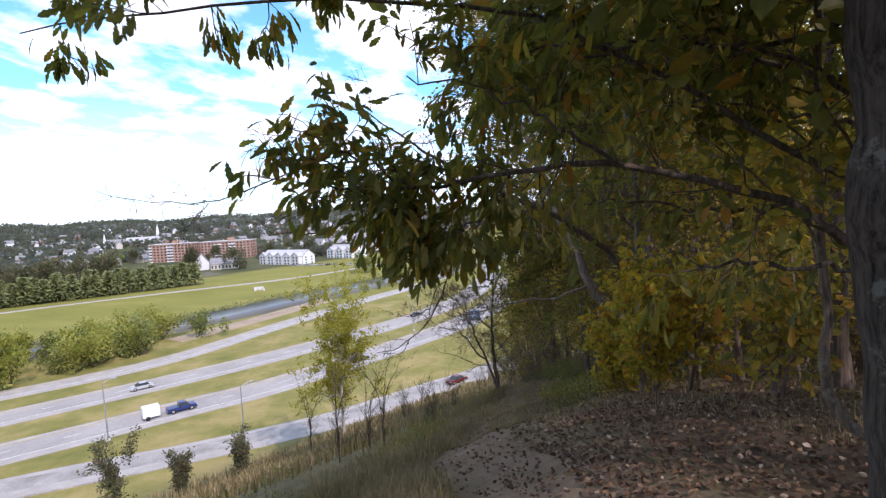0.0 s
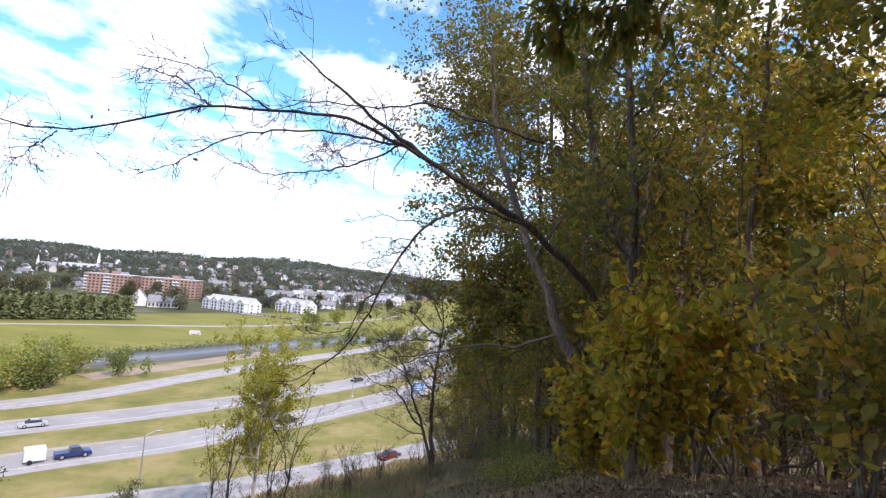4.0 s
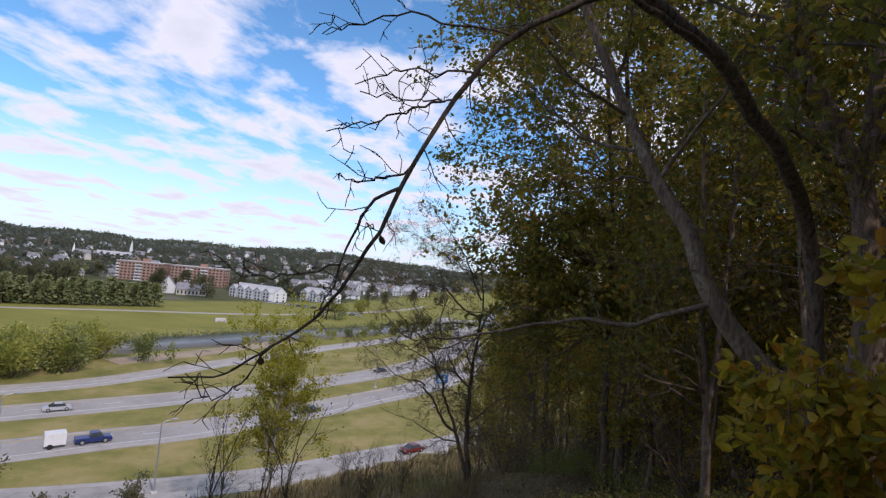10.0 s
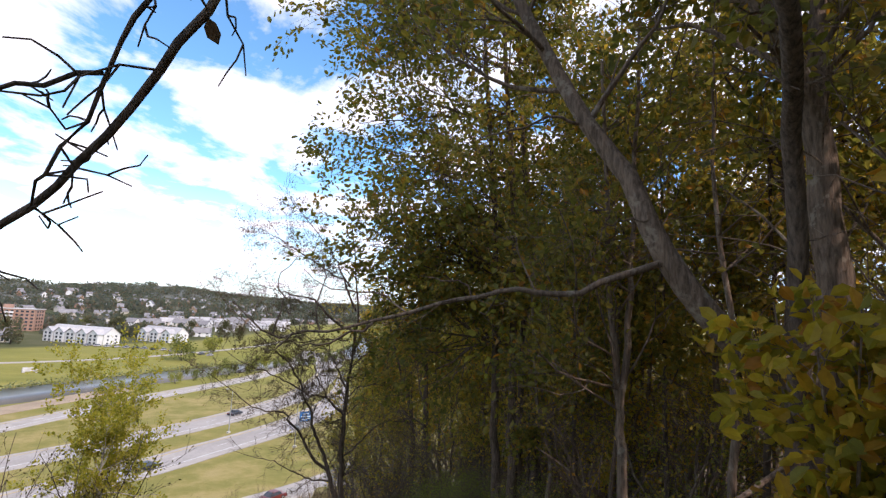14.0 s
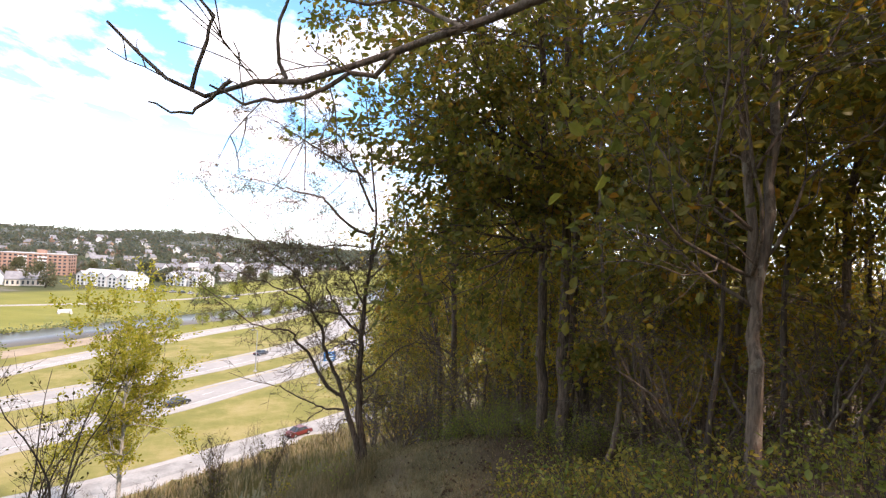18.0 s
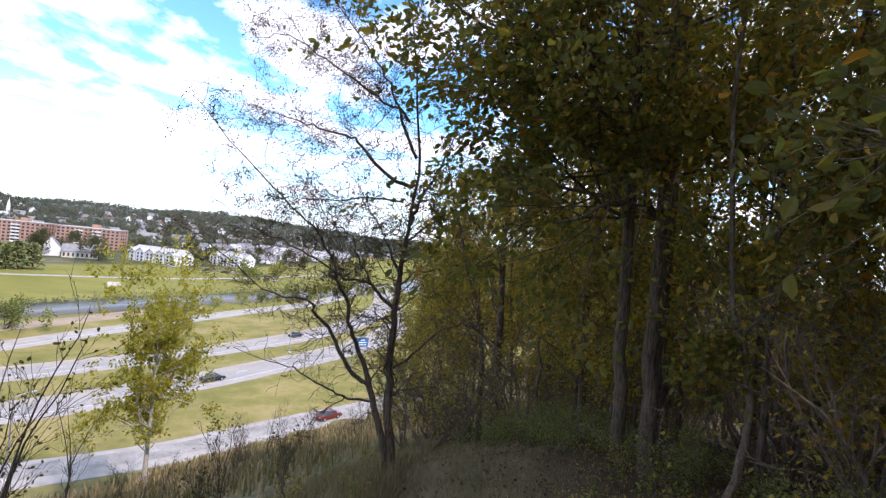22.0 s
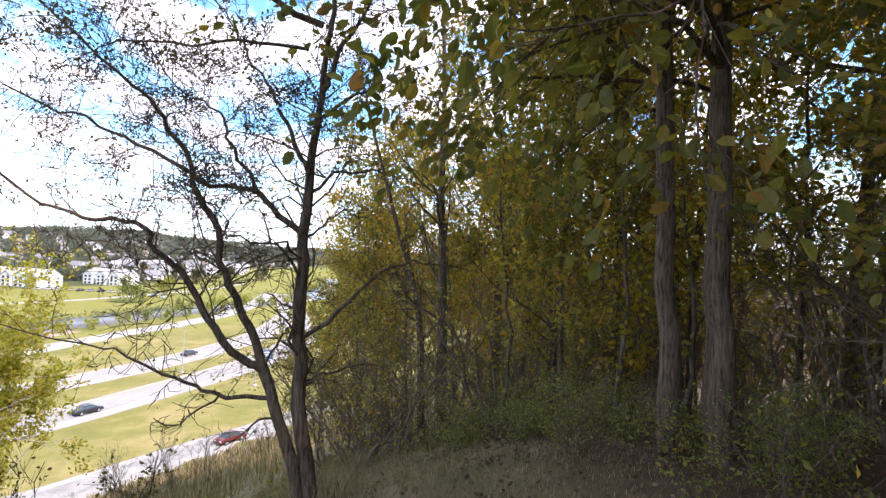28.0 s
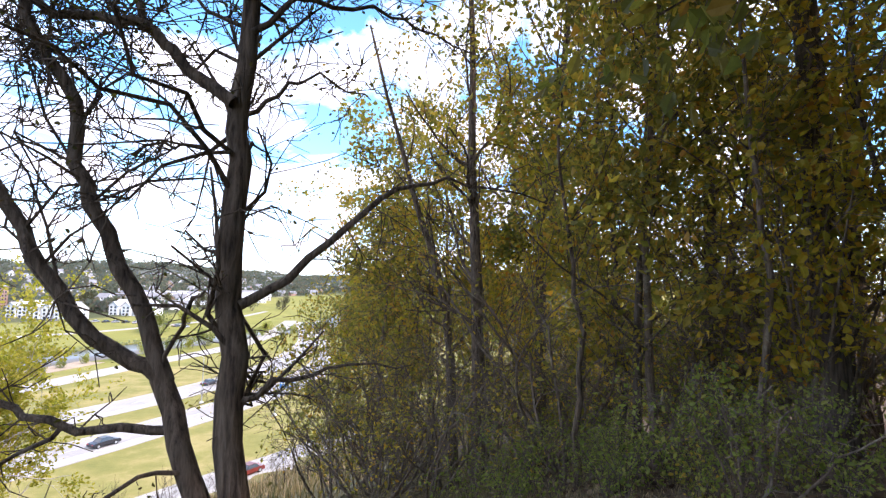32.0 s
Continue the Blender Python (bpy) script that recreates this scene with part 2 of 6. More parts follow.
M_cream = varied("cream_render", (0.55, 0.50, 0.42), (0.66, 0.61, 0.52), 0.5, 0.7, 6.0, bumps=0, own=True)
M_tan = varied("tan_brick", (0.34, 0.22, 0.15), (0.44, 0.31, 0.22), 0.5, 0.8, 6.0, bumps=0, own=True)
M_roof = varied("grey_shingle_roof", (0.20, 0.20, 0.205), (0.32, 0.31, 0.31), 0.6, 0.85, 5.0, bumps=0.1, own=True)
M_pale_roof = varied("pale_shingle_roof", (0.42, 0.42, 0.42), (0.55, 0.54, 0.53), 0.6, 0.85, 5.0, bumps=0.1, own=True)
M_glass = varied("dark_window_glass", (0.03, 0.04, 0.05), (0.07, 0.085, 0.10), 0.4, 0.08, 3.0, spec=0.6, bumps=0)
M_metal = varied("galvanised_steel", (0.38, 0.39, 0.40), (0.52, 0.53, 0.54), 2.0, 0.45, 20.0, bumps=0, metal=0.7)
M_blue = varied("blue_sign_sheet", (0.02, 0.13, 0.33), (0.03, 0.17, 0.42), 2.0, 0.4, 20.0, bumps=0)
M_rubber = varied("tyre_rubber", (0.015, 0.015, 0.015), (0.03, 0.03, 0.03), 5.0, 0.85, 30.0, bumps=0)
M_stone = varied("pale_stone", (0.45, 0.43, 0.40), (0.62, 0.60, 0.56), 0.8, 0.8, 8.0, bumps=0.2)
M_sand = varied("bare_bank_soil", (0.30, 0.23, 0.15), (0.42, 0.33, 0.23), 0.15, 0.95, 2.0, bumps=0.2)


def paint(name, c):
    return varied(name, tuple(v * 0.85 for v in c), c, 1.0, 0.3, 12.0, spec=0.5, bumps=0)


M_water, n_, l_, b_ = shader("river_water", 0.28, 0.0, 0.45)
l_.new(ramp(n_, l_, noise_tex(n_, l_, 0.03, 3.0), [(0.3, (0.075, 0.07, 0.055)), (0.7, (0.13, 0.12, 0.10))]), b_.inputs["Base Color"])
bump(n_, l_, b_, noise_tex(n_, l_, 1.5, 4.0), 0.25, 0.1)

# ---- the lie of the land ----
TRAIL_X = ((-40, 1.0), (-2, 2.05), (4, 2.1), (6, 1.55), (9.5, 1.85), (13, 1.9), (16, 2.3), (18.5, 2.85), (22, 3.5), (27, 4.6), (60, 12.0))
TRAIL_Z = ((-40, 14.0), (-10, 2.6), (-2, 0.0), (3, -1.46), (4.8, -2.02), (7.2, -2.72), (9.5, -3.68), (11.8, -4.32), (13.4, -4.95), (15.5, -5.72), (18.2, -6.42), (21, -6.55), (29, -9.2), (60, -18.0), (110, -32))
SLOPE = ((-9999, -32), (10, -32), (13.5, -30.3), (20, -27.3), (35, -21.5), (50, -14.6), (65, -6.95), (78, -1.5), (90, 3.0), (120, 11), (200, 22), (500, 40))
RIVER = ((-420, 40), (-230, 80), (-160, 115), (-128, 142), (-104, 168), (-88, 196), (-70, 228), (-46, 266), (-18, 306), (12, 345), (40, 470), (60, 640))

# the rise of the far ridge, in degrees, by azimuth
SKYLINE = ((-90, 1.2), (-60, 1.7), (-53, 1.4), (-48, 1.0), (-44, 0.85), (-35, 0.75), (-25, 0.8), (-22, 0.9), (-17, 1.3), (-13, 1.1), (-10, 0.85), (-6, 0.6), (0, 0.3), (8, 0.3), (30, 0.8), (90, 1.0))


def column(table, i):
    return np.array([r[i] for r in table], float)


def trail_x(y):
    return np.interp(y, column(TRAIL_X, 0), column(TRAIL_X, 1))


def distance_to(line, x, y):
    """Distance from points to a line of (x, y) corners."""
    best = np.full(np.shape(x), 1e9)
    for (ax, ay), (bx, by) in zip(line[:-1], line[1:]):
        dx, dy = bx - ax, by - ay
        s = np.clip(((x - ax) * dx + (y - ay) * dy) / (dx * dx + dy * dy), 0, 1)
        best = np.minimum(best, np.hypot(x - ax - s * dx, y - ay - s * dy))
    return best


def soft(a, b, v):
    s = np.clip((v - a) / (b - a), 0, 1)
    return s * s * (3 - 2 * s)


def land(x, y):
    """Height of the ground: hillside, trail bench, river, levee and the hills beyond the town."""
    x, y = np.asarray(x, float), np.asarray(y, float)
    q = (x + 45) * 0.69 - (y - 66) * 0.72
    sq, sz = column(SLOPE, 0), column(SLOPE, 1)
    z = np.interp(q, sq, sz)
    tx = trail_x(y)
    q0 = (tx + 45) * 0.69 - (y - 66) * 0.72
    s = x - tx
    near = np.exp(-(s / 5.0) ** 2) * soft(75, 45, y) * soft(-60, -30, y)
    z = z + near * (np.interp(y, column(TRAIL_Z, 0), column(TRAIL_Z, 1)) - np.interp(q0, sq, sz))
    bench = np.exp(-(s / 0.7) ** 2) * soft(75, 45, y)
    z = z - 0.06 * bench - 0.35 * soft(-2.2, -5.0, s) * soft(70, 40, y)
    # right of the trail the ground is the broad back of the ridge
    crest = np.interp(y, column(TRAIL_Z, 0), column(TRAIL_Z, 1)) + (1.15 - 0.58 * soft(13, 18, y)) * (1 - np.exp(-np.maximum(s, 0) / 2.6)) - 0.22 * np.maximum(s - 30, 0)
    z = np.where(s > 0, np.maximum(crest, -32), z)
    # small unevenness
    z = z + (0.05 * np.sin(1.9 * x + 0.7 * y) * np.sin(1.3 * y - 0.5 * x) + 0.03 * np.sin(4.1 * x) * np.sin(3.7 * y + 1)) * soft(2, 20, q)
    # river bed and levee
    dr = distance_to(RIVER, x, y)
    z = z - 3.2 * soft(16, 8, dr) * (q < -20)
    far_side = soft(0, 30, -(q + 100))
    z = z + 2.2 * soft(30, 75, dr) * far_side
    # the town's hills
    r = np.hypot(x + 20, y - 20)
    a = np.arctan2(x, y)
    top = 1450 * np.tan(np.radians(np.interp(np.degrees(a), column(SKYLINE, 0), column(SKYLINE, 1)))) + 24 + 1.5 * np.sin(a * 47)
    z = z + soft(520, 1450, r) * top * (q < -60) - soft(1800, 4800, r) * 40 * (q < -60)
    z = z + (q < -60) * soft(450, 800, r) * (5 * np.sin(x / 53) * np.sin(y / 61 + 1) + 2.5 * np.sin(x / 23 + 2) * np.sin(y / 27))
    return z


def land_at(x, y):
    return float(land(np.array([x]), np.array([y]))[0])


# ---- building tools ----
def mesh_from(name, verts, faces, material, smooth=False):
    """A mesh from an (n, 3) array and an (m, 3) or (m, 4) array, or a list of faces of mixed size."""
    me = bpy.data.meshes.new(name)
    if isinstance(faces, np.ndarray):
        k = faces.shape[1]
        me.vertices.add(len(verts))
        me.vertices.foreach_set("co", np.asarray(verts, np.float32).ravel())
        me.loops.add(faces.size)
        me.loops.foreach_set("vertex_index", faces.astype(np.int32).ravel())
        me.polygons.add(len(faces))
        me.polygons.foreach_set("loop_start", np.arange(0, faces.size, k, dtype=np.int32))
        me.polygons.foreach_set("use_smooth", np.full(len(faces), smooth))
        me.update(calc_edges=True)
    else:
        me.from_pydata([tuple(v) for v in verts], [], [tuple(f) for f in faces])
        for p in me.polygons:
            p.use_smooth = smooth
    if material:
        for m in material if isinstance(material, (list, tuple)) else (material,):
            me.materials.append(m)
    return me


def part(name, me, parent=None, label="", m=None):
    """Links a mesh as one object under a thing or a part."""
    ob = new(name, me)
    if parent is not None:
        ob.parent = parent
    if m is not None:
        ob.matrix_basis = m
    if label:
        tagged(ob, label)
    return ob


def thing(name, label, category, m=None, data=None, group="", kind=""):
    ob = new(name, data)
    if m is not None:
        ob.matrix_basis = m
    return tagged(ob, label, category, group, kind)


def box(sx, sy, sz, x=0.0, y=0.0, z=0.0, bevel=0.0):
    """Vertices and faces of a box on its base centre, its upright and top edges cut if a bevel is given."""
    hx, hy = sx / 2, sy / 2
    if bevel <= 0:
        v = [(x + a * hx, y + b * hy, z + c * sz) for c in (0, 1) for a, b in ((-1, -1), (1, -1), (1, 1), (-1, 1))]
        return v, [(3, 2, 1, 0), (4, 5, 6, 7), (0, 1, 5, 4), (1, 2, 6, 5), (2, 3, 7, 6), (3, 0, 4, 7)]
    c = bevel
    ring = [(-hx + c, -hy), (hx - c, -hy), (hx, -hy + c), (hx, hy - c), (hx - c, hy), (-hx + c, hy), (-hx, hy - c), (-hx, -hy + c)]
    top = [(a * (1 - c / hx), b * (1 - c / hy)) for a, b in ring]
    v = [(x + a, y + b, z) for a, b in ring] + [(x + a, y + b, z + sz - c) for a, b in ring] + [(x + a, y + b, z + sz) for a, b in top]
    f = [tuple(range(7, -1, -1)), tuple(range(16, 24))]
    f += [(i, (i + 1) % 8, 8 + (i + 1) % 8, 8 + i) for i in range(8)] + [(8 + i, 8 + (i + 1) % 8, 16 + (i + 1) % 8, 16 + i) for i in range(8)]
    return v, f


def join(*pieces):
    v, f = [], []
    for pv, pf in pieces:
        o = len(v)
        v += list(pv)
        f += [tuple(i + o for i in face) for face in pf]
    return v, f


def tube(points, radii, sides=7):
    """A tapered tube along points, closed at both ends by its own taper."""
    p = np.asarray(points, float)
    r = np.asarray(radii, float)
    d = np.gradient(p, axis=0)
    d /= np.linalg.norm(d, axis=1)[:, None] + 1e-9
    ref = np.array([0.31, 0.17, 0.93]) if abs(d[0, 2]) < 0.8 else np.array([0.93, 0.17, 0.31])
    a = np.cross(d, ref)
    a /= np.linalg.norm(a, axis=1)[:, None] + 1e-9
    b = np.cross(d, a)
    t = np.linspace(0, 2 * np.pi, sides, endpoint=False)
    ring = a[:, None] * np.cos(t)[None, :, None] + b[:, None] * np.sin(t)[None, :, None]
    v = (p[:, None] + ring * r[:, None, None]).reshape(-1, 3)
    n = len(p)
    i, j = np.meshgrid(np.arange(n - 1), np.arange(sides), indexing="ij")
    k = (j + 1) % sides
    f = np.stack([i * sides + j, i * sides + k, (i + 1) * sides + k, (i + 1) * sides + j], -1).reshape(-1, 4)
    return v, f


class Wood:
    """Collects tubes and the tips on which leaves sit."""

    def __init__(self, seed, least=0.004):
        self.rng = np.random.default_rng(seed)
        self.least = least
        self.v, self.f, self.count, self.tips, self.ways = [], [], 0, [], []

    def add(self, points, radii, sides=7):
        v, f = tube(points, radii, sides)
        self.v.append(v)
        self.f.append(f + self.count)
        self.count += len(v)

    def mesh(self, name, material):
        return mesh_from(name, np.concatenate(self.v), np.concatenate(self.f), material, True)

    def wander(self, start, way, length, steps, bend=0.12, lift=0.0):
        pts, d = [np.asarray(start, float)], np.asarray(way, float) / np.linalg.norm(way)
        for _ in range(steps):
            d = d + self.rng.normal(0, bend, 3) + (0, 0, lift)
            d /= np.linalg.norm(d)
            pts.append(pts[-1] + d * length / steps)
        return np.array(pts)

    def limb(self, start, way, length, radius, level, bend=0.14, lift=0.03, sides=6, twigs=4, leaf=True, spread=0.9):
        """A limb that bends, tapers and forks down to twigs."""
        steps = max(3, min(7, int(length / 0.25)))
        radius = max(radius, self.least)
        pts = self.wander(start, way, length, steps, bend, lift)
        self.add(pts, np.linspace(radius, max(self.least * 0.6, radius * 0.35) if level else self.least * 0.6, steps + 1), 3 if radius < 0.009 else max(4, sides))
        if level <= 0:
            if leaf:
                for s in (0.45, 0.7, 0.9, 1.0):
                    i = min(steps, int(s * steps))
                    self.tips.append(pts[i])
                    self.ways.append(pts[min(i + 1, steps)] - pts[max(i - 1, 0)])
            return
        for k in range(twigs):
            s = 0.25 + 0.75 * (k + self.rng.random()) / twigs
            i = min(steps - 1, int(s * steps))
            d = pts[i + 1] - pts[i]
            d /= np.linalg.norm(d) + 1e-9
            side = np.cross(d, self.rng.normal(0, 1, 3))
            side /= np.linalg.norm(side) + 1e-9
            w = d + side * spread * (0.6 + 0.6 * self.rng.random())
            self.limb(pts[i], w, length * (0.35 + 0.3 * self.rng.random()), radius * (1 - 0.6 * s) * 0.6, level - 1, bend, lift, sides - 1, twigs, leaf, spread)

    def bunch(self, least):
        """Keep the leaves of some boughs only, so that the crown hangs in bunches with gaps between."""
        p = np.array(self.tips)
        x, y, z = p[:, 0], p[:, 1], p[:, 2]
        keep = np.sin(3.7 * x + 1.3 * z) + np.sin(3.9 * y - 1.1 * z) + np.sin(4.1 * z + 0.7 * x) > least
        self.tips = [t for t, k in zip(self.tips, keep) if k]
        self.ways = [t for t, k in zip(self.ways, keep) if k]

    def leaves(self, per_tip, size, scatter=0.15, droop=0.35, gap=0.0):
        """Folded leaves round the tips: an array of points and one of triangles."""
        tips, ways = np.array(self.tips), np.array(self.ways)
        if gap:
            keep = self.rng.random(len(tips)) > gap
            tips, ways = tips[keep], ways[keep]
        at = np.repeat(tips, per_tip, 0)
        at = at + self.rng.normal(0, scatter, at.shape)
        way = np.repeat(ways / (np.linalg.norm(ways, axis=1)[:, None] + 1e-9), per_tip, 0) + self.rng.normal(0, 0.7, at.shape)
        way[:, 2] -= droop
        return leaf_cloud(at, way, size, self.rng)


def leaf_cloud(at, way, size, rng, wide=0.55):
    """Leaves of four corners and a fold along the rib."""
    n = len(at)
    way = way / (np.linalg.norm(way, axis=1)[:, None] + 1e-9)
    side = np.cross(way, rng.normal(0, 1, (n, 3)))
    side /= np.linalg.norm(side, axis=1)[:, None] + 1e-9
    up = np.cross(side, way)
    s = size * (0.6 + 0.7 * rng.random((n, 1)))
    a, b = at + way * s * 0.30 + up * s * 0.10, at + way * s * 0.68 + up * s * 0.06
    h = side * s * wide / 2
    v = np.stack([at, a + h * 0.9, b + h, at + way * s - up * s * 0.08, b - h, a - h * 0.9, at + way * s * 0.5 - up * s * 0.02], 1).reshape(-1, 3)
    o = np.arange(n)[:, None] * 7
    f = np.concatenate([o + [0, 1, 6], o + [1, 2, 6], o + [2, 3, 6], o + [3, 4, 6], o + [4, 5, 6], o + [5, 0, 6]], 0)
    return v, f


def rhomb_cloud(at, way, size, rng, wide=0.6):
    """The cheaper leaf for crowns that stay some way off: two triangles folded on the rib."""
    n = len(at)
    way = way / (np.linalg.norm(way, axis=1)[:, None] + 1e-9)
    side = np.cross(way, rng.normal(0, 1, (n, 3)))
    side /= np.linalg.norm(side, axis=1)[:, None] + 1e-9
    up = np.cross(side, way)
    s = size * (0.6 + 0.7 * rng.random((n, 1)))
    mid = at + way * s * 0.5 + up * s * 0.12
    v = np.stack([at, mid + side * s * wide / 2, at + way * s, mid - side * s * wide / 2], 1).reshape(-1, 3)
    o = np.arange(n)[:, None] * 4
    return v, np.concatenate([o + [0, 1, 2], o + [0, 2, 3]], 0)


# ---- ground ----
def spread_lines(lo, hi, step, out_lo, out_hi, grow=1.09, most=14.0):
    """Grid lines: even between lo and hi, then ever wider to both ends."""
    inner = list(np.arange(lo, hi + 1e-6, step))
    for sign, end in ((-1, out_lo), (1, out_hi)):
        p, d = (lo, step) if sign < 0 else (hi, step)
        while sign * (end - p) > 0:
            d = min(d * grow, most if abs(p) < 480 else abs(p) * 0.05)
            p += sign * d
            inner.append(p)
    return np.array(sorted(inner))


gx = spread_lines(-5, 12, 0.3, -4200, 4200, most=8.0)
gy = spread_lines(-6, 32, 0.3, -900, 4600, most=8.0)
GX, GY = np.meshgrid(gx, gy, indexing="ij")
GZ = land(GX, GY)
gi, gj = np.meshgrid(np.arange(len(gx) - 1), np.arange(len(gy) - 1), indexing="ij")
o = gi * len(gy) + gj
gf = np.stack([o, o + len(gy), o + len(gy) + 1, o + 1], -1).reshape(-1, 4)

M_ground, n_, l_, b_ = shader("hillside_and_valley_ground", 0.95, 0.0, 0.1)


def zone(name):
    a = n_.new("ShaderNodeAttribute")
    a.attribute_name = name
    return a.outputs["Fac"]


rough_grass = ramp(n_, l_, noise_tex(n_, l_, 0.9, 6.0), [(0.3, (0.11, 0.095, 0.045)), (0.55, (0.18, 0.15, 0.075)), (0.8, (0.26, 0.21, 0.12))])
soil = ramp(n_, l_, noise_tex(n_, l_, 2.2, 6.0, 0.7), [(0.3, (0.150, 0.103, 0.066)), (0.6, (0.235, 0.168, 0.110)), (0.8, (0.325, 0.245, 0.168))])
litter = ramp(n_, l_, noise_tex(n_, l_, 7.0, 6.0, 0.75), [(0.3, (0.068, 0.047, 0.029)), (0.55, (0.130, 0.088, 0.053)), (0.75, (0.215, 0.146, 0.088))])
verge = ramp(n_, l_, noise_tex(n_, l_, 0.10, 7.0, 0.7), [(0.3, (0.152, 0.158, 0.042)), (0.48, (0.237, 0.217, 0.066)), (0.6, (0.322, 0.266, 0.102)), (0.78, (0.395, 0.312, 0.152))])
lawn = ramp(n_, l_, noise_tex(n_, l_, 0.03, 6.0, 0.65, stretch=(1.080, 2.200, 0.950)), [(0.3, (0.178, 0.185, 0.043)), (0.6, (0.254, 0.240, 0.062)), (0.8, (0.324, 0.270, 0.095))])
town = ramp(n_, l_, noise_tex(n_, l_, 0.022, 6.0, 0.7), [(0.3, (0.05, 0.065, 0.03)), (0.5, (0.085, 0.095, 0.04)), (0.62, (0.12, 0.115, 0.06)), (0.7, (0.24, 0.23, 0.21))])
col = mix(n_, l_, zone("woods"), rough_grass, litter)
col = mix(n_, l_, zone("verge"), col, verge)
col = mix(n_, l_, zone("lawn"), col, lawn)
col = mix(n_, l_, zone("town"), col, town)
# wooded hill ground, its tone greyed with painted haze as distance grows
col = mix(n_, l_, zone("hill_woods_haze"), col, ramp(n_, l_, noise_tex(n_, l_, 0.05, 5.0), [(0.3, (0.11, 0.125, 0.11)), (0.7, (0.15, 0.155, 0.13))]))
edge = mix(n_, l_, noise_tex(n_, l_, 3.0, 5.0, 0.7), (0, 0, 0), zone("trail"))
edge = ramp(n_, l_, edge, [(0.22, (0, 0, 0)), (0.5, (1, 1, 1))])
col = mix(n_, l_, edge, col, soil)
fine = noise_tex(n_, l_, 30.0, 4.0, 0.7)
col = mix(n_, l_, 0.5, col, ramp(n_, l_, fine, [(0.3, (0.5, 0.48, 0.45)), (0.7, (1, 1, 1))]), "MULTIPLY")
l_.new(col, b_.inputs["Base Color"])
bump(n_, l_, b_, fine, 0.6, 0.03)

ground_mesh = mesh_from("ground", np.stack([GX, GY, GZ], -1).reshape(-1, 3), gf, M_ground, True)
q_ = (GX + 45) * 0.69 - (GY - 66) * 0.72
s_ = GX - trail_x(GY)
river_d = distance_to(RIVER, GX, GY)
zones = {
    "trail": np.exp(-((s_ - 0.5 * soft(8, 3, GY)) / (0.55 + 0.42 * soft(9, 2, GY) - 0.15 * soft(11, 15, GY))) ** 2) * soft(34, 22, GY) * soft(-30, -12, GY) * (1.5 - 0.75 * soft(9, 13, GY)),
    "woods": soft(0.6, 2.5, s_) * soft(20, 40, q_),
    "verge": soft(14, 4, q_),
    "lawn": soft(8, 20, river_d) * soft(-75, -110, q_) * soft(120, 105, river_d),
    "town": soft(105, 120, river_d) * soft(-90, -120, q_),
    "hill_woods_haze": soft(700, 1000, np.hypot(GX, GY)) * soft(-90, -120, q_),
}
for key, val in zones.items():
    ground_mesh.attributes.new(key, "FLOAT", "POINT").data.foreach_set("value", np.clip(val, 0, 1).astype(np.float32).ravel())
thing("ground", "sloping hillside of dry grass and leaf litter above a mown valley", "ground", data=ground_mesh, kind="structure")


# ---- roads, river, levee ----
def smooth_line(corners, step=4.0):
    """A Catmull-Rom line through corners, at even steps."""
    c = np.array(corners, float)
    c = np.vstack([2 * c[0] - c[1], c, 2 * c[-1] - c[-2]])
    out = []
    for i in range(1, len(c) - 2):
        k = max(2, int(np.linalg.norm(c[i + 1] - c[i]) / step))
        for s in np.linspace(0, 1, k, endpoint=False):
            a, b, d, e = c[i - 1], c[i], c[i + 1], c[i + 2]
            out.append(0.5 * (2 * b + (d - a) * s + (2 * a - 5 * b + 4 * d - e) * s**2 + (3 * b - a - 3 * d + e) * s**3))
    return np.array(out + [c[-2]])


def offset_line(line, by):
    d = np.gradient(line, axis=0)
    d /= np.linalg.norm(d, axis=1)[:, None]
    return line + np.stack([d[:, 1], -d[:, 0]], 1) * by


def strip(line, left, right, z, thick=0.06):
    """A flat slab along a line between two offsets to its right; z a height or an array of heights."""
    a, b = offset_line(line, left), offset_line(line, right)
    n = len(line)
    zz = np.broadcast_to(np.asarray(z, float), (n,))[:, None]
    v = np.concatenate([np.hstack([a, zz]), np.hstack([b, zz]), np.hstack([a, zz - thick]), np.hstack([b, zz - thick])])
    i = np.arange(n - 1)
    f = [np.stack(q, 1) for q in ((i, i + n, i + n + 1, i + 1), (i + 2 * n, i, i + 1, i + 1 + 2 * n), (i + n, i + 3 * n, i + 1 + 3 * n, i + 1 + n))]
    return v, np.concatenate(f)


ROAD_Z = -31.93


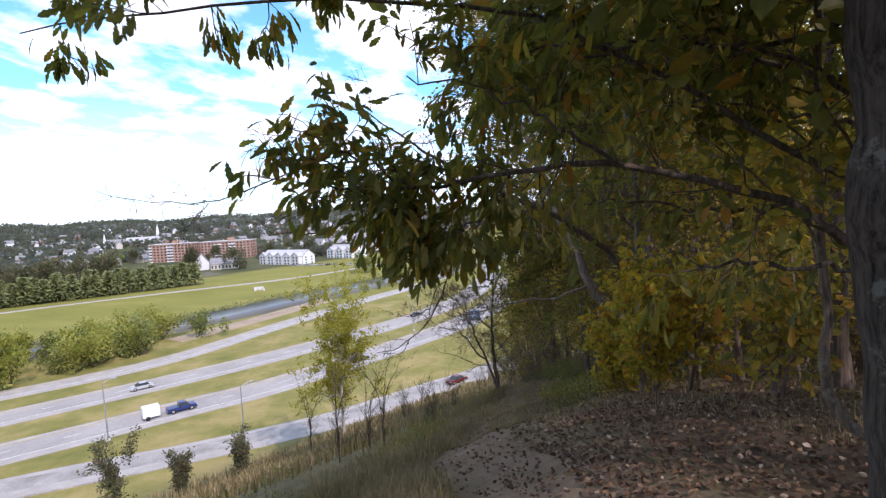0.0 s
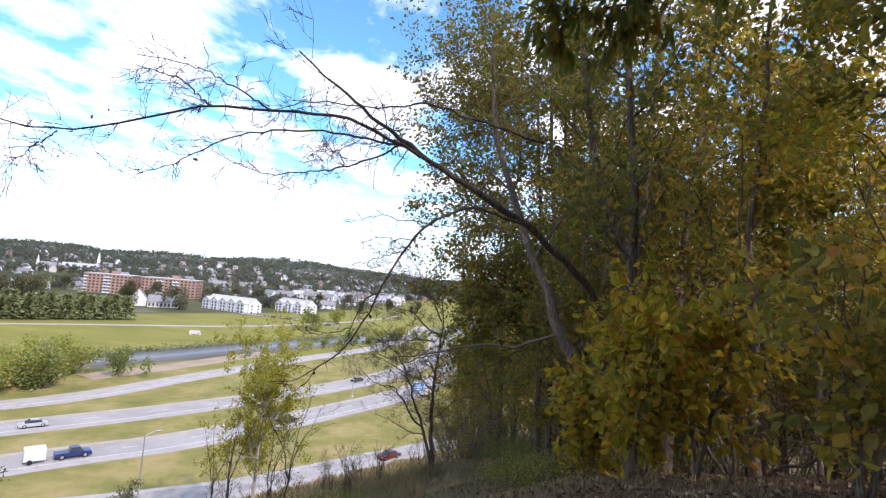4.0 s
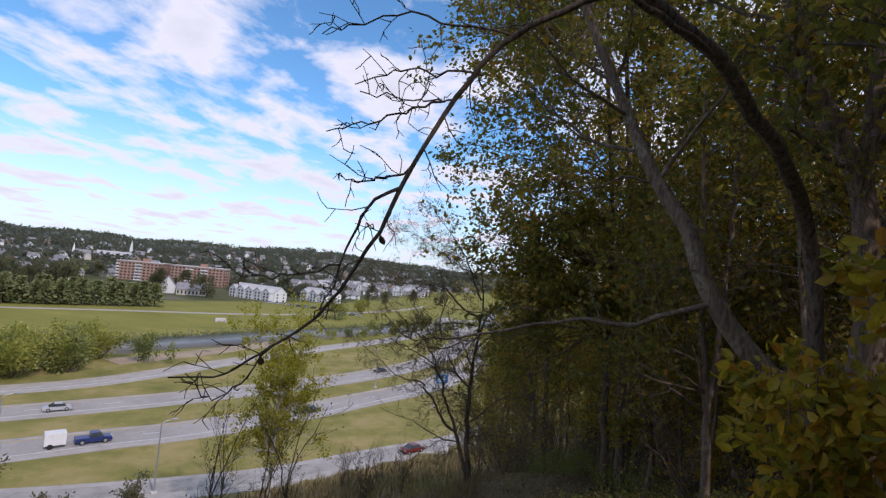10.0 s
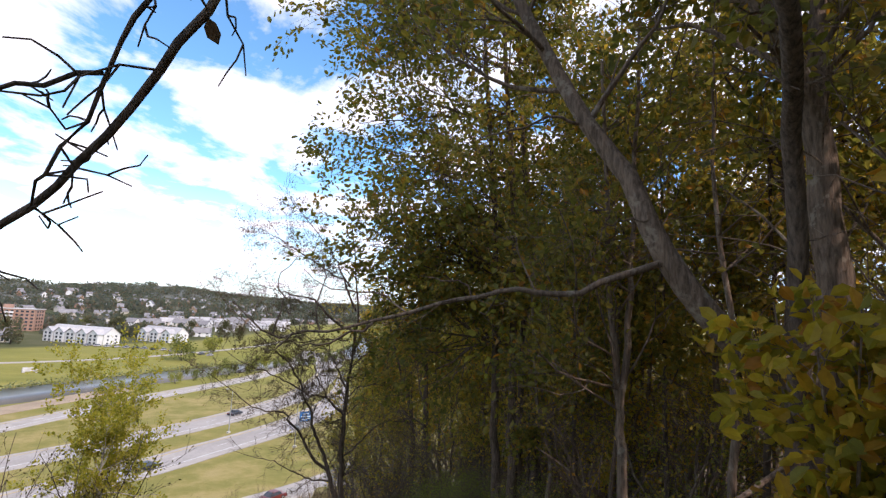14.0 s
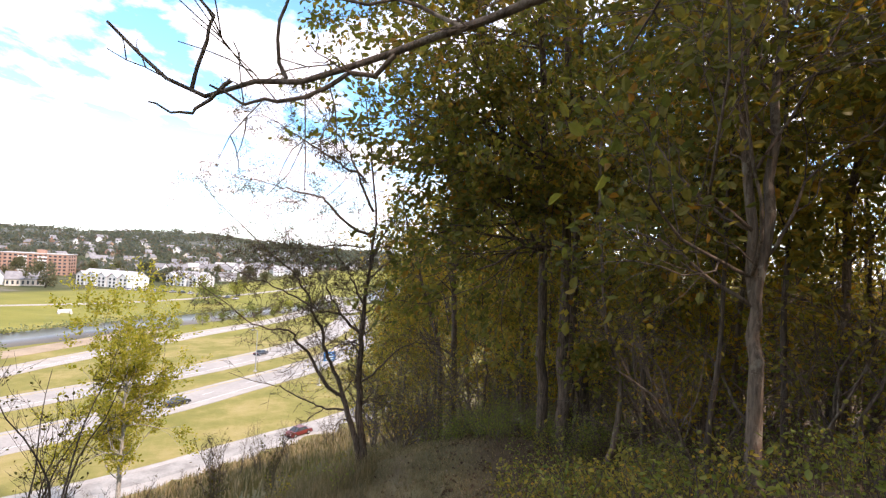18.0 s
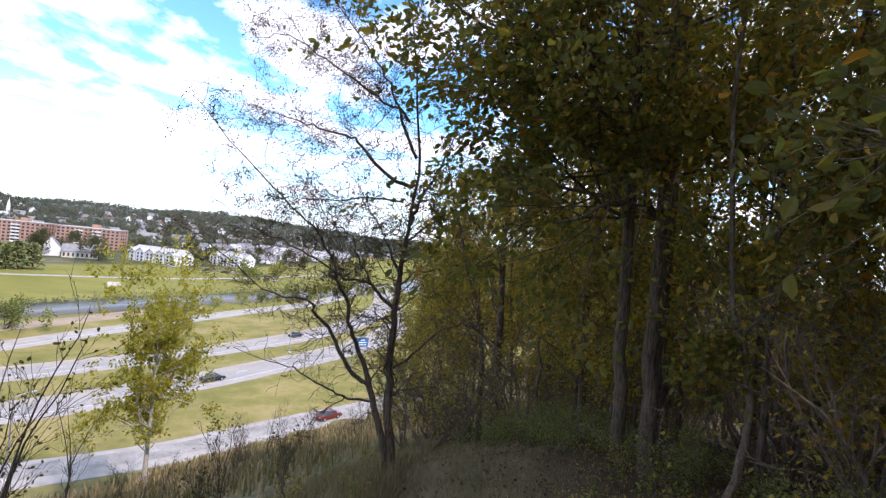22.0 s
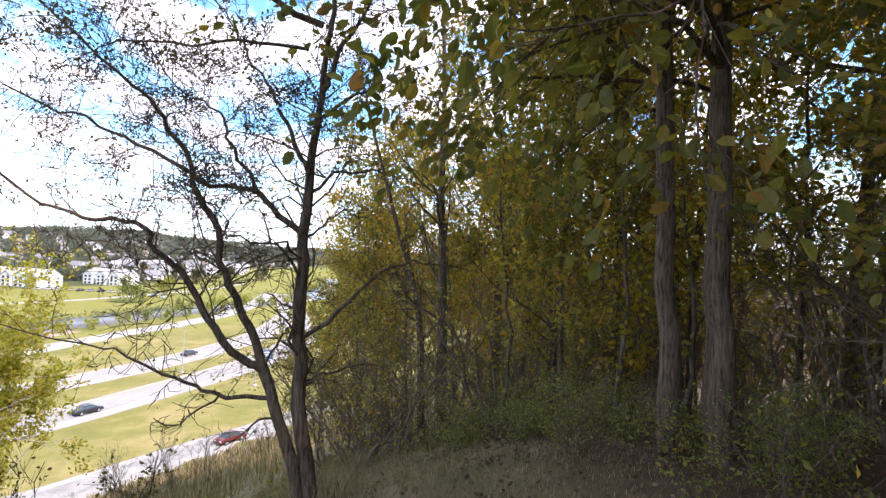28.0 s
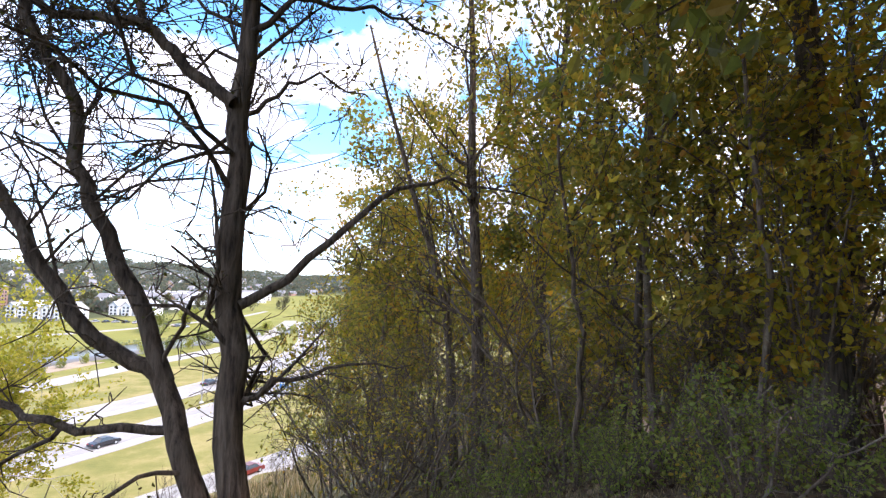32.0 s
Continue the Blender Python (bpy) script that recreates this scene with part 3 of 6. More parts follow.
def road(name, label, corners, width, material, lanes, lines=True):
    line = smooth_line(corners)
    base = thing(name, label, "road", data=mesh_from(name, *strip(line, -width / 2, width / 2, ROAD_Z, 0.3), material), kind="structure")
    part("shoulder", mesh_from("shoulder", *strip(line, width / 2 - 2.3, width / 2 - 0.2, ROAD_Z + 0.012, 0.01), M_shoulder), base)
    part("shoulder", mesh_from("shoulder", *strip(line, -width / 2 + 0.2, -width / 2 + 1.3, ROAD_Z + 0.012, 0.01), M_shoulder), base)
    if not lines:
        return base
    for at, m in ((width / 2 - 2.45, M_white_line), (-width / 2 + 1.45, M_yellow_line)):
        part("edge_line", mesh_from("edge_line", *strip(line, at - 0.09, at + 0.09, ROAD_Z + 0.020, 0.008), m), base)
    for k in range(1, lanes):
        at = -width / 2 + 1.5 + (width - 4.0) * k / lanes
        fine_line = smooth_line(corners, 1.5)
        vs, fs, c = [], [], 0
        for i in range(0, len(fine_line) - 3, 8):
            v, f = strip(fine_line[i:i + 3], at - 0.08, at + 0.08, ROAD_Z + 0.020, 0.008)
            vs.append(v)
            fs.append(f + c)
            c += len(v)
        tagged(part("lane_dash", mesh_from("lane_dash", np.concatenate(vs), np.concatenate(fs), M_white_line), base), kind="stuff")
    return base


NEAR_WAY = ((-180, -38), (-130, 14), (-83, 60), (-65, 76), (-52, 88), (-44, 95), (-29, 113.5), (-21, 125.5), (-11, 140.5), (-1, 160), (8, 190), (13, 230), (15, 280), (10, 380))
FAR_WAY = ((-215, -40), (-152, 20), (-100, 71), (-80, 90), (-65, 104.5), (-55, 115), (-37, 136.5), (-26, 152), (-16, 170), (-6, 195), (0, 225), (4, 270), (0, 370))
FAR_ROAD = ((-225, -30), (-163, 30), (-120, 80), (-98, 97.5), (-83, 113), (-75, 127), (-68, 146), (-58, 170), (-45, 200), (-32, 226), (-22, 255), (-14, 300), (-8, 380))
RAMP = ((-160, 10), (-110, 36), (-75, 52), (-60, 60), (-45, 67), (-31, 74.5), (-22, 80.5), (-14, 88), (-7, 94.5), (1, 101.5), (12, 115), (22, 137), (28, 175))
road("road_near_carriageway", "grey concrete carriageway of a divided highway with worn paint", NEAR_WAY, 10.5, M_road, 2)
road("road_far_carriageway", "grey concrete carriageway beyond a grass median", FAR_WAY, 10.5, M_road, 2)
road("road_frontage", "pale two-lane road beside the river bank", FAR_ROAD, 8.4, M_shoulder, 2)
road("road_ramp", "worn pale single-lane ramp at the foot of the hill", RAMP, 7.4, M_ramp, 1, False)

river_line = smooth_line(RIVER, 8.0)
thing("water", "slow brown river with dull reflections", "river", data=mesh_from("water", *strip(river_line, -15, 15, -33.0, 0.05), M_water, True), kind="structure")
bank = smooth_line(((-90, 139), (-83, 152), (-76, 168), (-69, 186), (-62, 203)), 4.0)
thing("trim_bank", "bare tan soil bank between road and river", "river bank", data=mesh_from("trim_bank", *strip(bank, -4.5, 4.0, -31.9, 1.2), M_sand), kind="structure")
levee = smooth_line(((-420, 70), (-300, 125), (-211, 176), (-180, 202), (-150, 228), (-107, 271), (-75, 318), (-45, 380), (-30, 450)), 8.0)
lz = land(levee[:, 0], levee[:, 1]) + 0.15
thing("pavement_levee_path", "pale gravel path along the top of the levee", "path", data=mesh_from("pavement_levee_path", *strip(levee, -1.8, 1.8, lz, 0.5), M_shoulder), kind="structure")


# ---- lamps, signs, cars ----
def street_lamp(x, y, height, turn):
    t = thing("street_lamp", "tall galvanised highway lamp post on the grass verge", "street lamp", pose(x, y, -32, 0, 0, turn), group="highway lamps")
    v, f = box(0.7, 0.7, 0.35, bevel=0.06)
    part("footing", mesh_from("footing", v, f, M_stone), t)
    zs = np.linspace(0.3, height, 6)
    part("pole", mesh_from("pole", *tube(np.stack([0 * zs, 0 * zs, zs], 1), np.linspace(0.12, 0.07, 6), 8), M_metal, True), t)
    arm = [(0, 0, height - 0.1), (0.5, 0, height + 0.25), (1.4, 0, height + 0.4)]
    part("arm", mesh_from("arm", *tube(arm, [0.07, 0.06, 0.05], 6), M_metal, True), t)
    v, f = box(0.75, 0.34, 0.2, 1.6, 0, height + 0.3, bevel=0.06)
    part("lamp_head", mesh_from("lamp_head", v, f, M_metal), t)
    return t


street_lamp(-59.2, 72.6, 9.5, 45)
street_lamp(-35.5, 70.5, 9.0, 45)
street_lamp(-3, 128, 9.5, 60)
street_lamp(-95, 40, 9.5, 45)
street_lamp(-19, 141, 10, 230)

sign = thing("road_sign", "blue highway service sign on two posts with pale lines of writing", "road sign", pose(-1.5, 144.5, -32, 0, 0, 30))
part("panel", mesh_from("panel", *box(3.4, 0.06, 2.3, 0, 0, 2.2, bevel=0.01), M_blue), sign)
for px in (-1.1, 1.1):
    part("post", mesh_from("post", *box(0.12, 0.12, 4.2, px, 0.1, 0), M_metal), sign)
for k, wdt in enumerate((2.2, 2.6, 1.6)):
    part("writing_bar", mesh_from("writing_bar", *box(wdt, 0.01, 0.28, 0, -0.04, 2.55 + 0.6 * k), M_white_line), sign)


def car(name, label, x, y, turn, colour, z=ROAD_Z + 0.01, kind="sedan"):
    t = thing(name, label, "car", pose(x, y, z, 0, 0, turn))
    m = paint(name + "_paint", colour)
    length, width = (4.4, 1.75) if kind == "sedan" else (4.9, 1.85)
    prof = [(-0.5, 0.30), (-0.5, 0.62), (-0.46, 0.80), (-0.26, 0.88), (0.30, 0.90), (0.47, 0.78), (0.5, 0.55), (0.5, 0.30)]
    if kind == "pickup":
        prof = [(-0.5, 0.40), (-0.5, 1.00), (-0.12, 1.02), (0.02, 1.04), (0.24, 1.04), (0.46, 0.94), (0.5, 0.70), (0.5, 0.40)]
    v = [(a * length, s * width / 2 * (0.96 if h > 0.7 else 1.0), h) for s in (-1, 1) for a, h in prof]
    k = len(prof)
    f = [tuple(range(k)), tuple(range(2 * k - 1, k - 1, -1))] + [(i, (i + 1) % k + 0, (i + 1) % k + k, i + k) for i in range(k)]
    part("body", mesh_from("body", v, f, m), t)
    cab = [(-0.30, 0.87), (-0.18, 1.38), (0.12, 1.40), (0.30, 0.89)] if kind == "sedan" else [(-0.12, 1.01), (-0.10, 1.66), (0.14, 1.68), (0.27, 1.03)]
    v = [(a * length, s * width / 2 * (0.92 if h < 1.1 else 0.76), h) for s in (-1, 1) for a, h in cab]
    f = [(0, 1, 2, 3), (7, 6, 5, 4), (0, 4, 5, 1), (2, 6, 7, 3)]
    part("window", mesh_from("window", v, f, M_glass), t)
    a, b = cab[1], cab[2]
    v, f = box((b[0] - a[0]) * length, width * 0.78, 0.05, (a[0] + b[0]) / 2 * length, 0, a[1] - 0.01, bevel=0.02)
    part("roof", mesh_from("roof", v, f, m), t)
    ring = np.linspace(0, 2 * np.pi, 14, endpoint=False)
    for sx in (-0.31, 0.31):
        for sy in (-1, 1):
            r = 0.33 if kind == "sedan" else 0.4
            y0 = sy * (width / 2 - 0.1)
            v = [(sx * length + r * math.cos(q), y0 + d, r + r * math.sin(q)) for d in (-0.11, 0.11) for q in ring]
            f = [tuple(range(14)), tuple(range(27, 13, -1))] + [(i, (i + 1) % 14, 14 + (i + 1) % 14, 14 + i) for i in range(14)]
            wh = part("wheel", mesh_from("wheel", v, f, M_rubber), t)
            v = [(sx * length + r * 0.6 * math.cos(q), y0 + sy * 0.115 + d, r + r * 0.6 * math.sin(q)) for d in (-0.005, 0.005) for q in ring]
            part("rim", mesh_from("rim", v, f, M_metal), wh)
    for sy in (-0.34, 0.34):
        part("headlight", mesh_from("headlight", *box(0.06, 0.34, 0.14, 0.5 * length, sy * width, prof[-2][1] + 0.02), M_white), t)
        part("tail_light", mesh_from("tail_light", *box(0.06, 0.3, 0.14, -0.5 * length, sy * width, prof[1][1]), paint(name + "_lamp", (0.4, 0.02, 0.02))), t)
    return t


car("sedan", "silver sedan on the far carriageway", -70.6, 97.2, 224, (0.45, 0.46, 0.47))
car("sedan", "black sedan on the near carriageway", -28.0, 112.6, 50, (0.02, 0.02, 0.025))
car("hatchback", "dark grey car on the far carriageway", -21.0, 161.5, 60, (0.03, 0.03, 0.04))
car("pickup_truck", "dark blue pickup truck towing a white trailer", -54.2, 84.6, 43, (0.02, 0.035, 0.14), kind="pickup")
car("hatchback", "dull red car on the ramp below the trees", -4.5, 95.8, 226, (0.16, 0.025, 0.02))
trailer = thing("cargo_trailer", "white box trailer behind a pickup truck", "trailer", pose(-58.0, 81.0, ROAD_Z + 0.01, 0, 0, 43))
part("body", mesh_from("body", *box(2.7, 1.9, 1.8, 0.3, 0, 0.5, bevel=0.05), M_white), trailer)
part("drawbar", mesh_from("drawbar", *box(1.2, 0.12, 0.1, 2.2, 0, 0.5), M_metal), trailer)
for sy in (-1, 1):
    ring = np.linspace(0, 2 * np.pi, 14, endpoint=False)
    v = [(-0.3 + 0.36 * math.cos(q), sy * 1.0 + d, 0.36 + 0.36 * math.sin(q)) for d in (-0.1, 0.1) for q in ring]
    f = [tuple(range(14)), tuple(range(27, 13, -1))] + [(i, (i + 1) % 14, 14 + (i + 1) % 14, 14 + i) for i in range(14)]
    part("wheel", mesh_from("wheel", v, f, M_rubber), trailer)


# ---- town ----
def block(name, label, corner_a, corner_b, depth, height, storeys, bays, wall, balconies=(), base=None):
    """A flat-roofed block of flats with its long front from corner_a to corner_b."""
    ax, ay = corner_a
    bx, by = corner_b
    length = math.hypot(bx - ax, by - ay)
    turn = math.degrees(math.atan2(by - ay, bx - ax))
    zb = min(land_at(ax, ay), land_at(bx, by)) - 0.3 if base is None else base
    t = thing(name, label, "apartment building", pose(ax, ay, zb, 0, 0, turn))
    part("wall", mesh_from("wall", *box(length, depth, height, length / 2, depth / 2, 0), wall), t)
    part("roof", mesh_from("roof", *box(length + 0.8, depth + 0.8, 0.5, length / 2, depth / 2, height + 0.004), M_stone), t)
    part("lift_house", mesh_from("lift_house", *box(5, 4, 2.6, length * 0.55, depth / 2, height + 0.5), wall), t)
    sh, bw = (height - 0.8) / storeys, length / bays
    pane = mesh_from("window", *box(bw * 0.52, 0.12, sh * 0.52), M_glass)
    slab = mesh_from("balcony", *join(box(bw * 0.9, 1.3, 0.15), box(bw * 0.9, 0.1, 1.0, 0, -0.6, 0.15)), M_white)
    side = mesh_from("window", *box(0.12, depth / 5 * 0.5, sh * 0.52), M_glass)
    for s in range(storeys):
        z = 0.5 + s * sh
        for k in range(bays):
            part("window", pane, t, m=pose((k + 0.5) * bw, -0.05, z + 0.25 * sh))
            if k in balconies:
                part("balcony", slab, t, m=pose((k + 0.5) * bw, -0.66, z - 0.1))
        for k in range(3):
            part("window", side, t, m=pose(length + 0.05, depth * (k + 1) / 4, z + 0.25 * sh))
    return t


block("brick_apartments", "six-storey red brick apartment block with white balconies", (-293, 427), (-256, 431), 16, -13.7 - land_at(-275, 430), 6, 12, M_brick, (0, 5, 6))
block("brick_apartments", "six-storey red brick apartment wing with white balconies", (-251.8, 438), (-207, 441), 16, -13.9 - land_at(-230, 434), 6, 14, M_brick, (4, 5, 8, 9))


def gable_house(name, label, category, x, y, turn, length, depth, eaves, wall, roof=None, rise=0.45, storeys=2, bays=4, windows=True, z=None, group=""):
    zb = land_at(x, y) - 0.4 if z is None else z
    t = thing(name, label, category, pose(x, y, zb, 0, 0, turn), group=group)
    top = eaves + depth / 2 * rise * 2 * 0.5 * 1.6
    hl, hd = length / 2, depth / 2
    v = [(-hl, -hd, 0), (hl, -hd, 0), (hl, hd, 0), (-hl, hd, 0), (-hl, -hd, eaves), (hl, -hd, eaves), (hl, hd, eaves), (-hl, hd, eaves), (-hl, 0, top), (hl, 0, top)]
    part("wall", mesh_from("wall", v, [(3, 2, 1, 0), (0, 1, 5, 4), (2, 3, 7, 6), (1, 2, 6, 9, 5), (3, 0, 4, 8, 7)], wall), t)
    e, k = 0.4, (top - eaves) / hd
    lo, rl = eaves - e * k, hl + 0.4
    v = [(-rl, -hd - e, lo), (rl, -hd - e, lo), (rl, 0, top), (-rl, 0, top), (rl, hd + e, lo), (-rl, hd + e, lo)]
    v = v + [(a, b, c + 0.22) for a, b, c in v]
    part("roof", mesh_from("roof", v, [(0, 3, 2, 1), (3, 5, 4, 2), (6, 7, 8, 9), (9, 8, 10, 11), (0, 1, 7, 6), (4, 5, 11, 10), (1, 2, 8, 7), (2, 4, 10, 8), (3, 0, 6, 9), (5, 3, 9, 11)], roof or M_roof), t)
    if windows:
        sh, bw = eaves / storeys, length / bays
        pane = mesh_from("window", *box(min(1.6, bw * 0.45), 0.1, sh * 0.5), M_glass)
        end = mesh_from("window", *box(0.1, 1.2, sh * 0.5), M_glass)
        for s in range(storeys):
            for b in range(bays):
                part("window", pane, t, m=pose(-hl + (b + 0.5) * bw, -hd - 0.03, s * sh + sh * 0.28))
            for sy in (-0.25, 0.25):
                part("window", end, t, m=pose(hl + 0.03, sy * depth, s * sh + sh * 0.28))
    return t


def white_flats(x0, y0, x1, y1, n, label):
    """A row of white three-storey flats with cross gables."""
    turn = math.degrees(math.atan2(y1 - y0, x1 - x0))
    length = math.hypot(x1 - x0, y1 - y0)
    zb = land_at((x0 + x1) / 2, (y0 + y1) / 2) - 0.4
    t = gable_house("white_apartments", label, "apartment building", (x0 + x1) / 2, (y0 + y1) / 2, turn, length, 11, 6.2, M_white, M_pale_roof, storeys=3, bays=max(6, int(length / 4)), z=zb)
    for k in range(n):
        px = -length / 2 + (k + 0.5) * length / n
        v = [(px - 3.6, -9, 0), (px + 3.6, -9, 0), (px + 3.6, -6, 0), (px - 3.6, -6, 0), (px - 3.6, -9, 6.4), (px + 3.6, -9, 6.4), (px + 3.6, -5, 6.4), (px - 3.6, -5, 6.4), (px, -9, 8.8), (px, -3.5, 8.8)]
        g = part("gable", mesh_from("gable", v, [(0, 1, 5, 8, 4), (1, 2, 6, 5), (3, 0, 4, 7)], M_white), t)
        v = [(px - 4, -9.5, 6.2), (px - 4, -3, 6.2), (px, -3, 9.0), (px, -9.5, 9.0), (px + 4, -9.5, 6.2), (px + 4, -3, 6.2)]
        v = v + [(a, b, c + 0.2) for a, b, c in v]
        part("gable_roof", mesh_from("gable_roof", v, [(6, 9, 8, 7), (9, 10, 11, 8), (0, 1, 2, 3), (3, 2, 5, 4), (0, 3, 9, 6), (3, 4, 10, 9), (0, 6, 7, 1), (4, 5, 11, 10)], M_pale_roof), g)
        pane = mesh_from("window", *box(1.5, 0.1, 1.3), M_glass)
        for s in range(3):
            for sx in (-1.6, 1.6):
                part("window", pane, g, m=pose(px + sx, -9.03, 0.6 + s * 2.05))
    return t


white_flats(-160, 371, -122, 351, 5, "long row of white three-storey apartments with grey gabled roofs")
white_flats(-118, 400, -92, 385, 3, "white three-storey apartments with grey gabled roofs")
gable_house("low_hall", "long low cream hall with a grey roof", "hall", -179.5, 342, 25, 18, 11, 4.2, M_cream, storeys=1, bays=8)
gable_house("white_hall", "white hall with a steep gable beside the levee", "hall", -197, 343, 120, 16, 9.5, 5.5, M_white, storeys=1, bays=4, rise=0.8)


def church(x, y, turn, z_top, label):
    zb = land_at(x, y) - 0.5
    t = gable_house("church", label, "church", x, y, turn, 17, 8, 6, M_white, rise=0.8, storeys=1, bays=5)
    h = z_top - zb - 11
    part("tower", mesh_from("tower", *box(3.2, 3.2, h, -8.5, 0, 0), M_white), t)
    part("belfry", mesh_from("belfry", *box(2.4, 2.4, 3, -8.5, 0, h), M_white), t)
    v = [(-9.6, -1.1, h + 3), (-7.4, -1.1, h + 3), (-7.4, 1.1, h + 3), (-9.6, 1.1, h + 3), (-8.5, 0, h + 10)]
    part("spire", mesh_from("spire", v, [(0, 1, 4), (1, 2, 4), (2, 3, 4), (3, 0, 4), (3, 2, 1, 0)], M_white), t)
    return t


church(-455, 700, 20, 8, "white church with a pointed steeple above the trees")
church(-458, 600, 40, max(-8.0, land_at(-458, 600) + 20), "small white church with a steeple on the town's slope")
gable_house("white_school", "long white building with a pale roof above the town's trees", "school", -446, 640, 12, 40, 12, max(7.0, -14.0 - land_at(-446, 640)), M_white, M_pale_roof, storeys=3, bays=12)
monument = thing("river_monument", "low pale stone outfall structure on the river bank", "outfall", pose(-109, 239, land_at(-109, 239) - 0.2, 0, 0, 30))
part("headwall", mesh_from("headwall", *box(4.6, 1.2, 1.7, bevel=0.2), M_stone), monument)
part("wing_wall", mesh_from("wing_wall", *box(0.8, 3.0, 1.1, -2.0, -1.9, 0, bevel=0.1), M_stone), monument)
part("wing_wall", mesh_from("wing_wall", *box(0.8, 3.0, 1.1, 2.0, -1.9, 0, bevel=0.1), M_stone), monument)

rng = np.random.default_rng(5)
spots = []
for _ in range(900):
    a, r = rng.uniform(-0.95, 0.12), rng.uniform(520, 1050) if rng.random() < 0.8 else rng.uniform(400, 560)
    x, y = r * math.sin(a), r * math.cos(a)
    if x > -40 and r < 470 or distance_to(RIVER, np.array([x]), np.array([y]))[0] < 130:
        continue
    if any((x - u) ** 2 + (y - w) ** 2 < 24**2 for u, w in spots) or -310 < x < -190 and 330 < y < 480 or -190 < x < -75 and 320 < y < 425:
        continue
    spots.append((x, y))
for x, y in spots[:270]:
    big = rng.random() < 0.12
    wall = (M_white, M_white, M_white, M_white, M_cream, M_cream, M_tan, M_brick)[int(rng.integers(8))]
    word = "white" if wall is M_white else "cream" if wall is M_cream else "brick"
    gable_house("house", f"{word} gabled {'block' if big else 'house'} among the town's trees", "house", x, y, rng.uniform(0, 180), rng.uniform(14, 24) if big else rng.uniform(7, 10), rng.uniform(6, 8.5), rng.uniform(3.8, 5.2), wall, rise=0.6, windows=math.hypot(x, y) < 640, bays=3, group="town houses")
# a close estate of pale houses beyond the flats
for k in range(34):
    x, y = -190 + 150 * rng.random(), 560 + 95 * rng.random()
    wall = (M_white, M_white, M_cream)[k % 3]
    gable_house("house", f"{'cream' if k % 3 == 2 else 'white'} gabled house in the estate beyond the flats", "house", x, y, rng.uniform(-25, 25), rng.uniform(9, 15), rng.uniform(6, 8), rng.uniform(4, 5.5), wall, M_pale_roof if k % 2 else M_roof, rise=0.6, bays=3, group="town houses")
block("town_offices", "tall tan brick office building on the town's edge", (-800, 560), (-760, 585), 18, 24, 7, 9, M_tan)
for k in range(14):
    x, y = -128 + 5.2 * k + rng.uniform(-0.4, 0.4), 336 - 1.2 * k
    shade = rng.random()
    car("sedan", "car parked in the lot by the white apartments", x, y, 70 + rng.uniform(-4, 4), (0.5 * shade, 0.5 * shade, 0.52 * shade), z=land_at(x, y) + 0.02)


# ---- trees of the valley ----
def conifer(seed, height):
    w = Wood(seed)
    zs = np.linspace(0, height, 5)
    w.add(np.stack([0.1 * np.sin(zs), 0 * zs, zs], 1), np.linspace(0.22, 0.03, 5), 5)
    at, way = [], []
    for _ in range(520):
        u = w.rng.random() ** 0.7
        z = height * (0.1 + 0.9 * u)
        r = (1 - u) * height * 0.24 * (0.35 + 0.75 * w.rng.random()) + 0.1
        a = w.rng.uniform(0, 2 * np.pi)
        at.append((r * math.cos(a), r * math.sin(a), z))
        way.append((math.cos(a), math.sin(a), -0.25))
    return w, rhomb_cloud(np.array(at), np.array(way) + w.rng.normal(0, 0.25, (520, 3)), 1.3, w.rng, 0.75)


def plant(name, label, category, m, wood, wood_material, leaves, leaf_mat, group=""):
    t = thing(name, label, category, m, group=group)
    part("trunk", wood.mesh("trunk", wood_material), t)
    if leaves is not None:
        part("crown", mesh_from("crown", leaves[0], leaves[1], leaf_mat, False), t)
    return t


rng = np.random.default_rng(11)
protos = [plant("conifer", "dark green pine in a planted row behind the levee", "tree", pose(0, 0, -300), *(lambda p: (p[0], M_bark_dark, p[1], M_leaf_conifer))(conifer(s, 12.5)), group="pine row") for s in range(4)]
row = smooth_line(((-420, 85), (-320, 128), (-225, 180), (-190, 208), (-168, 228), (-148, 248)), 4.6)
n_row = 0
for i, (x, y) in enumerate(row):
    for k in range(2):
        px, py = x - 3.2 * k - 3 + rng.uniform(-1, 1), y + 4.2 * k + 6 + rng.uniform(-1, 1)
        s = rng.uniform(0.75, 1.05)
        m = pose(px, py, land_at(px, py) - 0.1, 0, 0, rng.uniform(0, 360)) @ Matrix.Diagonal((1.3 * s, 1.3 * s, s, 1))
        if n_row < 4:
            protos[n_row].matrix_basis = m
        else:
            c = copy_thing(protos[n_row % 4], pose(0, 0, 0))
            c.matrix_basis = m
        n_row += 1


